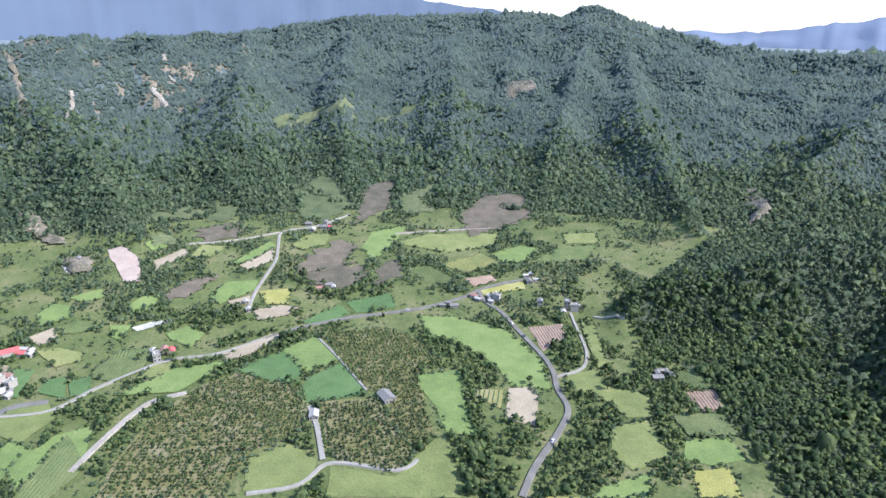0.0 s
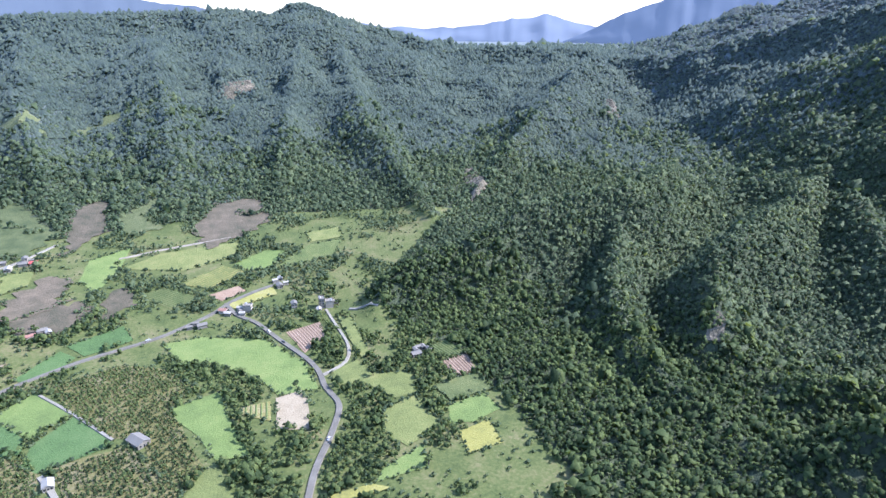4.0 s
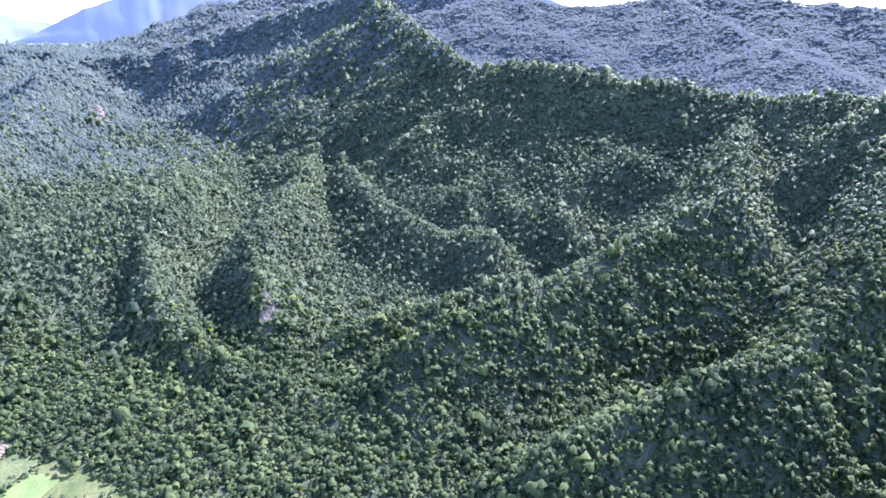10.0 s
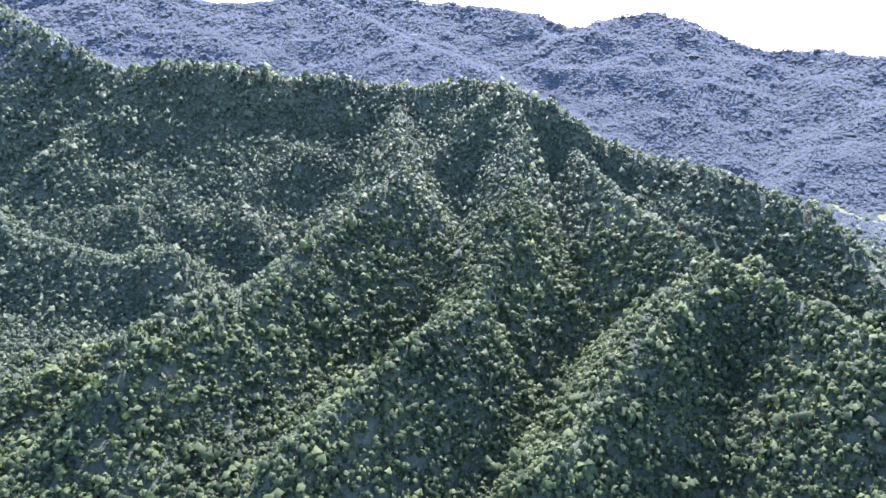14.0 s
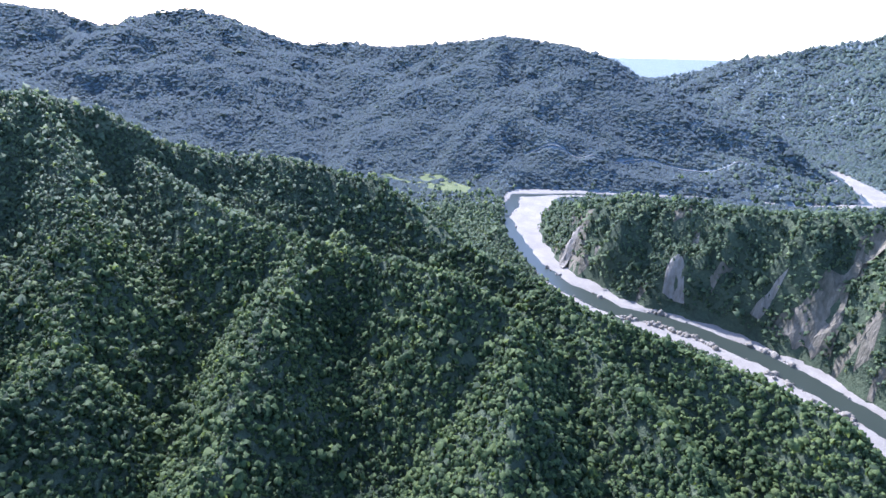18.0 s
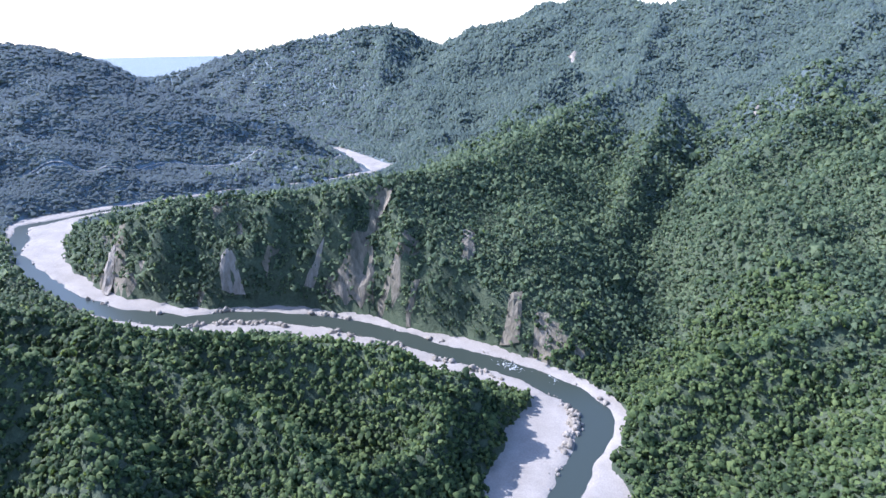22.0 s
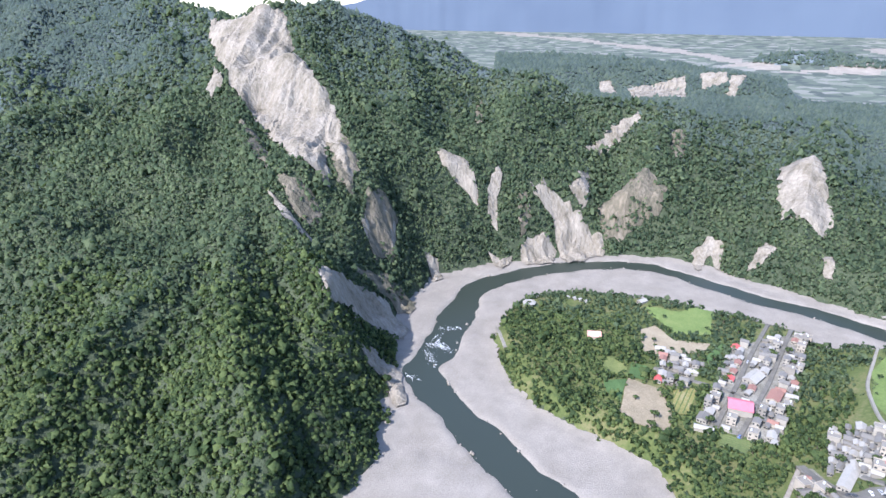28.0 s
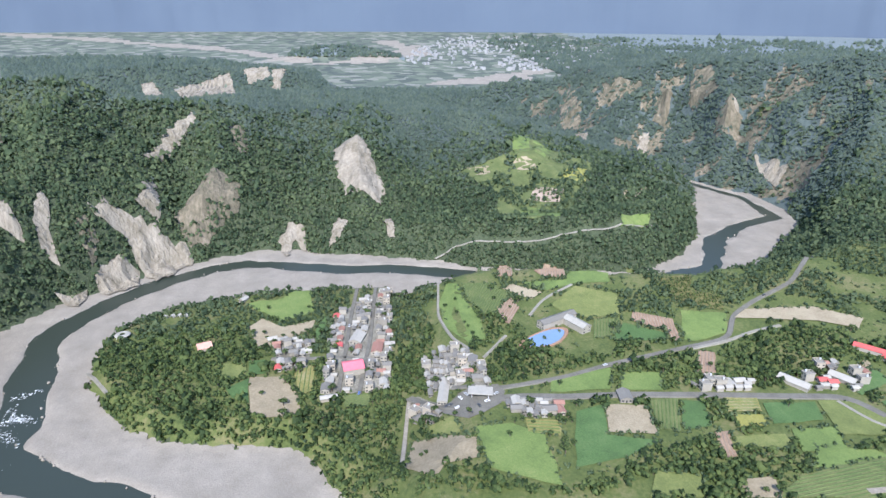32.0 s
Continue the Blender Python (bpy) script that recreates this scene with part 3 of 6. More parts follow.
FIELDS.append(("grass", [(-470, 308), (-456, 346), (-427, 327), (-421, 294), (-424, 286)]))
FIELDS.append(("orchard", [(-535, 320), (-530, 353), (-503, 337), (-486, 359), (-461, 346), (-485, 311)]))
FIELDS.append(("red", [(-407, 289), (-401, 300), (-369, 281), (-372, 267)]))
FIELDS.append(("grass", [(-385, 153), (-393, 205), (-365, 192), (-369, 147)]))
FIELDS.append(("grass", [(-385, 211), (-380, 241), (-357, 231), (-363, 200)]))
FIELDS.append(("grass", [(-339, 83), (-338, 108), (-322, 127), (-275, 122), (-297, 84), (-318, 82)]))
FIELDS.append(("stripe", [(-341, 119), (-335, 143), (-319, 137), (-327, 117)]))
FIELDS.append(("tan", [(-356, 44), (-327, 82), (-308, 79), (-306, 57), (-293, 48), (-321, 32)]))
FIELDS.append(("pasture", [(-364, 56), (-362, 72), (-344, 76), (-337, 71), (-354, 54)]))
FIELDS.append(("rice", [(-343, 157), (-348, 179), (-315, 168), (-304, 200), (-292, 171), (-288, 135)]))
FIELDS.append(("tan", [(-347, 180), (-342, 208), (-310, 202), (-318, 170)]))
FIELDS.append(("crop", [(-347, 212), (-346, 236), (-310, 218), (-315, 206)]))
FIELDS.append(("rice", [(-343, 236), (-339, 252), (-312, 242), (-311, 221)]))
FIELDS.append(("stripe", [(-341, 269), (-337, 293), (-321, 286), (-325, 261)]))
FIELDS.append(("red", [(-306, 240), (-305, 250), (-281, 240), (-281, 230)]))
FIELDS.append(("straw", [(-321, 265), (-318, 284), (-306, 280), (-308, 260)]))
FIELDS.append(("pasture", [(-299, 246), (-296, 285), (-281, 282), (-290, 244)]))
FIELDS.append(("rice", [(-330, 293), (-325, 331), (-305, 322), (-307, 285)]))
FIELDS.append(("pasture", [(-326, 334), (-319, 367), (-300, 367), (-284, 351), (-289, 322)]))
FIELDS.append(("grass", [(-300, 293), (-297, 325), (-276, 315), (-278, 284)]))
FIELDS.append(("crop", [(-260, 269), (-265, 333), (-234, 303), (-245, 242)]))
FIELDS.append(("tan", [(-262, 229), (-261, 251), (-244, 244), (-248, 223)]))
FIELDS.append(("pasture", [(-277, 182), (-270, 208), (-252, 200), (-257, 168)]))
FIELDS.append(("grass", [(-602, -99), (-615, -63), (-662, -36), (-579, -30), (-562, -60)]))
FIELDS.append(("tan", [(-556, -91), (-571, -80), (-551, -59), (-560, -28), (-540, -31), (-516, -67), (-515, -79)]))
FIELDS.append(("rice", [(-534, -28), (-568, -19), (-561, -15), (-517, -25)]))
FIELDS.append(("rice", [(-492, -84), (-491, -70), (-468, -68), (-468, -82)]))
FIELDS.append(("rice", [(-448, -97), (-463, -81), (-427, -77), (-436, -91)]))
FIELDS.append(("tan", [(-465, -80), (-461, -54), (-428, -38), (-405, -37), (-406, -62), (-415, -75)]))
FIELDS.append(("stripe", [(-467, -45), (-477, -26), (-436, -28), (-432, -38)]))
FIELDS.append(("crop", [(-425, -5), (-425, 19), (-408, 14), (-409, -4)]))
FIELDS.append(("pasture", [(-490, -105), (-487, -86), (-464, -83), (-465, -104)]))
FIELDS.append(("tan", [(-374, 446), (-361, 467), (-347, 452), (-356, 440)]))
FIELDS.append(("crop", [(-360, 468), (-343, 480), (-324, 478), (-328, 467), (-345, 459)]))
FIELDS.append(("grass", [(-379, 518), (-360, 541), (-348, 525), (-359, 513)]))
FIELDS.append(("grass", [(-388, 486), (-386, 508), (-365, 503), (-357, 485), (-374, 467)]))
FIELDS.append(("grass", [(-319, 511), (-314, 532), (-299, 532), (-295, 515), (-302, 498)]))
FIELDS.append(("grass", [(-265, 473), (-249, 486), (-231, 477), (-234, 453), (-256, 464)]))
FIELDS.append(("rubble", [(-297, 477), (-283, 490), (-265, 495), (-272, 487), (-289, 472)]))
FIELDS.append(("grass", [(-253, 542), (-246, 571), (-217, 579), (-213, 559), (-237, 527)]))
FIELDS.append(("tan", [(-232, 534), (-214, 546), (-208, 531), (-223, 525)]))
FIELDS.append(("tan", [(-202, 520), (-180, 532), (-161, 530), (-168, 515), (-192, 503)]))
FIELDS.append(("straw", [(-208, 556), (-179, 566), (-172, 535), (-193, 532)]))
FIELDS.append(("tan", [(-248, 610), (-223, 657), (-215, 626), (-232, 599)]))
FIELDS.append(("grass", [(-256, 615), (-235, 674), (-221, 662), (-245, 611)]))
FIELDS.append(("burnt", [(-298, 537), (-283, 572), (-263, 586), (-264, 554), (-285, 526)]))
FIELDS.append(("grass", [(-317, 478), (-298, 481), (-298, 457), (-307, 461)]))
FIELDS.append(("crop", [(-294, 412), (-289, 444), (-264, 450), (-255, 414), (-267, 396), (-289, 401)]))
FIELDS.append(("pasture", [(-353, 432), (-338, 439), (-316, 435), (-312, 424), (-325, 413)]))
FIELDS.append(("tan", [(-367, 410), (-361, 410), (-350, 398), (-343, 377)]))
FIELDS.append(("rice", [(-356, 393), (-352, 407), (-338, 408), (-326, 371), (-339, 371)]))
FIELDS.append(("rice", [(-317, 379), (-321, 396), (-309, 401), (-292, 373)]))
FIELDS.append(("rice", [(-303, 395), (-291, 404), (-277, 380), (-289, 375)]))
FIELDS.append(("pasture", [(-254, 405), (-250, 422), (-236, 430), (-234, 408), (-254, 400)]))
FIELDS.append(("grass", [(-257, 379), (-231, 419), (-194, 433), (-201, 412), (-215, 386)]))
FIELDS.append(("grass", [(-360, 631), (-361, 680), (-332, 655), (-347, 624)]))
FIELDS.append(("tan", [(-339, 606), (-317, 640), (-309, 626), (-328, 584)]))
FIELDS.append(("pasture", [(-305, 619), (-305, 654), (-276, 654), (-284, 625)]))
FIELDS.append(("pink", [(-399, 621), (-386, 629), (-354, 606), (-330, 560), (-345, 555), (-363, 578)]))
FIELDS.append(("rubble", [(-424, 580), (-425, 599), (-396, 590), (-410, 565)]))
FIELDS.append(("tan", [(-202, 437), (-185, 467), (-168, 482), (-163, 475), (-176, 449), (-192, 434)]))
FIELDS.append(("clearing", [(-371, 1148), (-370, 1194), (-340, 1161), (-357, 1135)]))
FIELDS.append(("clearing", [(-269, 1176), (-227, 1217), (-218, 1190), (-270, 1143)]))
FIELDS.append(("clearing", [(-187, 1248), (-150, 1334), (-63, 1280), (-60, 1213), (-160, 1280), (-173, 1206)]))
FIELDS.append(("clearing", [(-101, 832), (-52, 901), (-45, 789), (-84, 777)]))
FIELDS.append(("clearing", [(-245, 835), (-231, 934), (-185, 854), (-156, 799), (-183, 744), (-218, 751)]))
FIELDS.append(("clearing", [(-353, 742), (-340, 784), (-305, 772), (-294, 729), (-330, 722)]))
FIELDS.append(("clearing", [(-361, 648), (-364, 683), (-335, 658), (-349, 632)]))
FIELDS.append(("burnt", [(-329, 696), (-283, 725), (-273, 677), (-308, 657)]))
FIELDS.append(("burnt", [(-151, 877), (-116, 915), (-108, 803), (-134, 746), (-147, 735)]))
FIELDS.append(("burnt", [(-12, 782), (24, 866), (74, 859), (81, 786), (44, 741), (0, 710)]))
FIELDS.append(("crop", [(-997, 289), (-1181, 411), (-986, 426), (-937, 417), (-844, 352), (-746, 306), (-731, 254), (-750, 206), (-878, 240), (-966, 196), (-982, 237)]))
FIELDS.append(("tan", [(-982, 284), (-983, 321), (-944, 324), (-946, 292)]))
FIELDS.append(("tan", [(-975, 212), (-975, 249), (-953, 254), (-944, 223)]))
FIELDS.append(("pink", [(-885, 299), (-862, 340), (-826, 320), (-841, 279)]))
FIELDS.append(("crop", [(-853, 239), (-847, 287), (-786, 252), (-811, 225)]))
FIELDS.append(("grass", [(-829, 265), (-799, 324), (-725, 283), (-759, 235)]))
FIELDS.append(("straw", [(-923, 368), (-945, 419), (-883, 382), (-894, 344)]))
FIELDS.append(("grass", [(-1091, 363), (-1036, 386), (-971, 344), (-996, 333)]))
FIELDS.append(("tan", [(-855, 432), (-888, 489), (-842, 458), (-828, 423)]))
FIELDS.append(("grass", [(-723, 366), (-740, 418), (-717, 402), (-700, 357)]))
FIELDS.append(("grass", [(-1211, 356), (-1193, 388), (-998, 326), (-995, 295)]))
FIELDS.append(("tan", [(-458, 366), (-447, 427), (-419, 455), (-406, 439), (-425, 415), (-447, 348)]))
FIELDS.append(("crop", [(928, -726), (877, -792), (750, -796), (722, -751), (817, -722)]))
FIELDS.append(("burnt", [(-186, 592), (-181, 643), (-152, 687), (-130, 672), (-139, 617), (-122, 630)]))
FIELDS.append(("clearing", [(-377, 1169), (-332, 1298), (-220, 1212), (-218, 1164), (-304, 1177), (-356, 1142)]))
FIELDS.append(("clearing", [(-408, 725), (-375, 761), (-360, 770), (-345, 730), (-386, 710)]))
FIELDS.append(("pasture", [(-206, 667), (-194, 702), (-168, 704), (-168, 671), (-190, 655)]))
FIELDS.append(("pasture", [(106, 521), (117, 515), (116, 443), (107, 442), (106, 469)]))
FIELDS.append(("crop", [(147, 380), (167, 384), (187, 386), (187, 360), (152, 357)]))
FIELDS.append(("straw", [(49, 294), (74, 294), (84, 287), (48, 284)]))
# roads and lanes: surface, width, middle line
ROADS = []
ROADS.append(("asphalt", 5, [(-176, 473), (-152, 496), (-109, 518), (-47, 537), (1, 566), (10, 580), (42, 598), (66, 606)]))
ROADS.append(("asphalt", 6, [(10, 580), (18, 550), (32, 542), (48, 499), (66, 455), (72, 427), (68, 413), (77, 384), (62, 351), (44, 319), (35, 293)]))
ROADS.append(("concrete", 3.5, [(72, 427), (96, 439), (103, 467), (101, 502), (98, 538)]))
ROADS.append(("concrete", 4, [(119, 531), (143, 514)]))
ROADS.append(("concrete", 3.5, [(-127, 286), (-94, 294), (-89, 318), (-64, 315), (-34, 309), (-29, 322)]))
ROADS.append(("concrete", 5, [(-89, 318), (-102, 356), (-112, 375)]))
ROADS.append(("concrete", 3, [(-129, 476), (-105, 444), (-74, 398)]))
ROADS.append(("concrete", 4, [(-323, 348), (-291, 355), (-279, 386), (-243, 434), (-208, 441), (-176, 473)]))
ROADS.append(("dirt", 6, [(-240, 297), (-239, 320), (-235, 350), (-229, 376), (-207, 386)]))
ROADS.append(("concrete", 4, [(-208, 525), (-212, 552), (-212, 629), (-231, 705), (-190, 724), (-156, 769)]))
ROADS.append(("dirt", 4, [(-230, 701), (-266, 676), (-322, 649)]))
ROADS.append(("dirt", 4, [(-90, 712), (-49, 724), (28, 738)]))
ROADS.append(("asphalt", 9, [(-412, 47), (-376, 70), (-362, 84), (-368, 106), (-368, 123), (-361, 155), (-357, 197), (-346, 259), (-334, 319), (-327, 360), (-301, 368)]))
ROADS.append(("asphalt", 6, [(-396, 78), (-379, 105), (-386, 165), (-398, 207), (-413, 284), (-420, 326), (-451, 348), (-469, 380), (-494, 440), (-574, 533)]))
ROADS.append(("concrete", 4, [(-410, 285), (-416, 323), (-424, 349), (-427, 379)]))
ROADS.append(("concrete", 3, [(-489, 168), (-517, 190), (-539, 228)]))
ROADS.append(("concrete", 3, [(-662, 113), (-519, 88), (-468, 92), (-439, 101)]))
ROADS.append(("concrete", 3, [(-424, 109), (-457, 137)]))
ROADS.append(("asphalt", 5, [(-677, 23), (-564, 7), (-497, 0), (-431, -8)]))
ROADS.append(("asphalt", 5, [(-658, 40), (-514, 23), (-466, 15), (-424, 8)]))
ROADS.append(("asphalt", 5, [(-492, -65), (-487, -36), (-486, -2), (-474, 20)]))
ROADS.append(("concrete", 3, [(-725, 119), (-731, 135), (-715, 213), (-704, 291), (-702, 358), (-726, 419)]))
ROADS.append(("concrete", 4, [(-525, -231), (-468, -193)]))
ROADS.append(("dirt", 4, [(-412, 47), (-369, 39), (-322, 31)]))
ROADS.append(("concrete", 5, [(750, -954), (628, -1001), (574, -1133), (466, -1169), (365, -1208), (294, -1289)]))
# bare rock and slides: tone and outline
SCARS = []
SCARS.append(("pale", [(-219, -1676), (-248, -1698), (-228, -1596)]))
SCARS.append(("pale", [(426, -646), (411, -639), (412, -606), (423, -614)]))
SCARS.append(("pale", [(-442, -1044), (-463, -1068), (-443, -1034)]))
SCARS.append(("brown", [(38, 1433), (127, 1424), (137, 1362), (75, 1353)]))
SCARS.append(("brown", [(-558, 707), (-513, 683), (-485, 649), (-504, 644)]))
SCARS.append(("brown", [(-430, 591), (-405, 601), (-385, 572), (-404, 560)]))
SCARS.append(("pale", [(-766, -868), (-760, -770), (-788, -729), (-767, -694), (-733, -665), (-657, -558), (-652, -526), (-623, -493), (-554, -425), (-525, -409), (-530, -429), (-601, -501), (-503, -418), (-501, -426), (-493, -442), (-543, -523), (-574, -583), (-583, -618), (-596, -655), (-666, -743), (-709, -812)]))
SCARS.append(("pale", [(-672, -765), (-594, -662), (-573, -665), (-579, -681)]))
SCARS.append(("brown", [(-539, -583), (-509, -534), (-466, -471), (-521, -517), (-548, -564)]))
SCARS.append(("pale", [(-442, -449), (-443, -420), (-430, -380), (-415, -373), (-421, -408)]))
SCARS.append(("brown", [(-601, -501), (-617, -480), (-564, -424), (-521, -402), (-522, -426)]))
SCARS.append(("brown", [(-539, -398), (-565, -397), (-579, -383), (-537, -360), (-502, -360), (-512, -387), (-521, -388)]))
SCARS.append(("pale", [(-512, -387), (-522, -387), (-520, -376), (-522, -367), (-502, -360), (-506, -376)]))
SCARS.append(("pale", [(-550, -376), (-575, -382), (-537, -360), (-532, -366)]))
SCARS.append(("pale", [(-687, -391), (-729, -388), (-701, -347), (-687, -330), (-682, -357), (-676, -377)]))
SCARS.append(("pale", [(-748, -331), (-732, -318), (-711, -315), (-701, -309), (-690, -303), (-692, -319), (-706, -327)]))
SCARS.append(("brown", [(-728, -295), (-737, -285), (-729, -273), (-702, -276)]))
SCARS.append(("pale", [(-749, -286), (-765, -265), (-774, -238), (-772, -216), (-779, -192), (-765, -182), (-714, -215), (-736, -240), (-749, -250), (-747, -269)]))
SCARS.append(("pale", [(-712, -271), (-733, -250), (-733, -237), (-706, -230), (-683, -258), (-698, -274)]))
SCARS.append(("pale", [(-781, -243), (-857, -242), (-847, -233), (-798, -229), (-801, -218), (-780, -220), (-781, -230)]))
SCARS.append(("pale", [(-363, -323), (-389, -329), (-418, -332), (-460, -337), (-483, -331), (-400, -310), (-352, -300)]))
SCARS.append(("pale", [(-599, -358), (-611, -346), (-593, -329), (-581, -334)]))
SCARS.append(("pale", [(-671, -307), (-675, -289), (-687, -280), (-657, -280), (-660, -292)]))
SCARS.append(("brown", [(-956, -472), (-972, -467), (-852, -402), (-824, -404)]))
SCARS.append(("pale", [(-904, -264), (-975, -248), (-1020, -213), (-1013, -207), (-976, -226), (-908, -250)]))
SCARS.append(("pale", [(-781, -242), (-848, -243), (-824, -226), (-784, -220), (-785, -230)]))
SCARS.append(("brown", [(-792, -204), (-849, -188), (-877, -173), (-857, -127), (-824, -131), (-789, -165), (-776, -186)]))
SCARS.append(("pale", [(-1010, -7), (-982, 22), (-969, 47), (-928, 59), (-875, 69), (-840, 56), (-849, 37), (-862, 11), (-910, 4)]))
SCARS.append(("pale", [(-802, -81), (-831, -68), (-817, -46), (-781, -44), (-804, -58), (-771, -68)]))
SCARS.append(("pale", [(-778, -14), (-830, 0), (-810, 13), (-786, 1)]))
SCARS.append(("pale", [(-804, 59), (-811, 72), (-767, 73), (-771, 65)]))
SCARS.append(("brown", [(-994, -157), (-1016, -140), (-962, -127), (-932, -138)]))
SCARS.append(("pale", [(-2150, -592), (-2160, -556), (-2043, -487), (-2027, -550)]))
SCARS.append(("pale", [(-2116, -483), (-2199, -425), (-2256, -331), (-2060, -290), (-1973, -435)]))
SCARS.append(("pale", [(-2252, -286), (-2251, -206), (-2192, -191), (-2154, -262)]))
SCARS.append(("pale", [(-2232, -189), (-2235, -146), (-2104, -165), (-2132, -188)]))
SCARS.append(("pale", [(-983, 740), (-954, 758), (-922, 765), (-913, 744), (-943, 739)]))
SCARS.append(("pale", [(-1093, 758), (-1090, 769), (-1033, 765), (-1047, 767), (-1085, 756)]))
SCARS.append(("pale", [(-1304, 525), (-1274, 547), (-1226, 525)]))
SCARS.append(("pale", [(-1228, 642), (-1233, 668), (-1039, 564), (-1199, 630)]))
SCARS.append(("brown", [(-1527, 571), (-1534, 607), (-1388, 574), (-1311, 542), (-1375, 520)]))
SCARS.append(("brown", [(-1276, 697), (-1256, 725), (-1212, 705), (-1250, 679)]))
SCARS.append(("brown", [(-1259, 774), (-1230, 790), (-1156, 764), (-1212, 743), (-1239, 753)]))
SCARS.append(("brown", [(-1107, 737), (-1078, 773), (-1040, 749), (-1073, 716)]))
SCARS.append(("brown", [(386, 351), (389, 336), (376, 327), (368, 336)]))
SCARS.append(("brown", [(805, 1089), (822, 1081), (780, 1007), (757, 1015)]))
SCARS.append(("pale", [(-663, 1271), (-649, 1279), (-610, 1245), (-620, 1240)]))
SCARS.append(("pale", [(-749, 1142), (-749, 1157), (-638, 957), (-649, 968)]))
SCARS.append(("pale", [(-661, 1353), (-636, 1348), (-644, 1339)]))
SCARS.append(("pale", [(-902, 1819), (-657, 1404), (-860, 1772)]))
SCARS.append(("brown", [(-1228, 1641), (-1219, 1649), (-684, 935), (-688, 927)]))
SCARS.append(("brown", [(-535, 701), (-498, 669), (-448, 631), (-465, 624), (-513, 652)]))
SCARS.append(("brown", [(108, -633), (90, -628), (91, -619), (106, -617), (109, -604), (106, -593), (106, -580), (114, -583), (138, -586), (154, -590), (166, -595), (147, -600), (131, -608), (112, -620)]))
SCARS.append(("pale", [(276, -602), (257, -601), (247, -592), (258, -592), (272, -591)]))
SCARS.append(("pale", [(169, -607), (161, -609), (174, -597), (184, -598)]))
SCARS.append(("brown", [(212, -614), (225, -601), (230, -604)]))
SCARS.append(("brown", [(64, -566), (55, -567), (63, -558), (68, -558)]))
SCARS.append(("brown", [(15, -604), (3, -616), (2, -572), (13, -560)]))
SCARS.append(("brown", [(-34, -535), (-45, -538), (-42, -510), (-24, -519)]))
SCARS.append(("brown", [(392, 883), (417, 885), (376, 762), (345, 742)]))
SCARS.append(("pale", [(-372, -331), (-397, -333), (-440, -343), (-480, -329), (-469, -302), (-444, -290), (-436, -308), (-391, -308), (-352, -305)]))
SCARS.append(("pale", [(-363, -280), (-392, -287), (-395, -263), (-357, -232), (-349, -237), (-371, -262), (-363, -273)]))
SCARS.append(("brown", [(-452, -354), (-508, -352), (-522, -323), (-495, -314), (-480, -336)]))
SCARS.append(("brown", [(-461, -453), (-477, -435), (-476, -407), (-451, -404), (-448, -426)]))
# where houses stand: number and outline
VILLAGES = []
VILLAGES.append((100, [(-566, -9), (-634, 52), (-428, 34), (-429, -19)]))
VILLAGES.append((28, [(-529, -68), (-518, -32), (-472, -33), (-471, -59)]))
VILLAGES.append((62, [(-456, 65), (-459, 90), (-430, 99), (-396, 106), (-381, 102), (-403, 62)]))
VILLAGES.append((30, [(-406, 47), (-377, 73), (-366, 58), (-382, 46)]))
VILLAGES.append((34, [(-366, 106), (-358, 154), (-341, 144), (-343, 120)]))
VILLAGES.append((12, [(-361, 256), (-357, 303), (-345, 292), (-352, 253)]))
VILLAGES.append((12, [(-355, 331), (-352, 397), (-332, 379), (-341, 322)]))
VILLAGES.append((5, [(-374, 370), (-370, 387), (-360, 379), (-364, 362)]))
VILLAGES.append((6, [(1, 577), (29, 562), (26, 545), (7, 555)]))
VILLAGES.append((4, [(58, 611), (70, 614), (71, 599), (60, 596)]))
VILLAGES.append((6, [(-207, 732), (-171, 733), (-167, 712), (-196, 705)]))
VILLAGES.append((4, [(-263, 445), (-246, 446), (-241, 430), (-255, 429)]))
VILLAGES.append((5, [(68, 558), (112, 554), (106, 533), (70, 544)]))
VILLAGES.append((5, [(147, 439), (165, 440), (162, 427), (146, 426)]))
VILLAGES.append((4, [(-374, 431), (-356, 432), (-351, 422), (-364, 421)]))
VILLAGES.append((3, [(-32, 552), (-12, 554), (-12, 543), (-28, 542)]))
VILLAGES.append((3, [(-430, 595), (-408, 605), (-397, 580), (-416, 577)]))
VILLAGES.append((3, [(-158, 576), (-139, 584), (-136, 570), (-153, 565)]))
VILLAGES.append((3, [(-213, 530), (-214, 540), (-204, 520), (-206, 518)]))
SPOTS = {}
SPOTS["hall"] = (-461.0, 5.0)
SPOTS["school_a"] = (-472.4, 188.8)
SPOTS["school_b"] = (-461.3, 203.3)
SPOTS["court"] = (-446.3, 169.3)
SPOTS["canopy"] = (-372.4, 94.6)
SPOTS["salmon"] = (-521.2, -126.1)
SPOTS["white_a"] = (-348.6, 332.7)
SPOTS["white_b"] = (-347.3, 373.0)
SPOTS["red_row"] = (-375.6, 422.8)
SPOTS["barn"] = (-57.9, 388.7)
SPOTS["shed"] = (-105.6, 363.3)
SPOTS["toilet"] = (-555.2, -206.0)
SPOTS["hut"] = (-611.8, -101.9)
SPOTS["brick_row"] = (-492.5, 28.1)
SPOTS["white_hall"] = (-514.1, 11.3)
SPOTS["long_white"] = (-394.2, 71.3)
SPOTS["shed_b"] = (-421.9, -15.5)
SPOTS["house_b"] = (-352.8, 197.6)
SPOTS["pavilion"] = (-554.0, -204.3)
SPOTS["tents"] = (-582.6, -165.9)
SPOTS["blue_tank"] = (-300.6, 283.8)
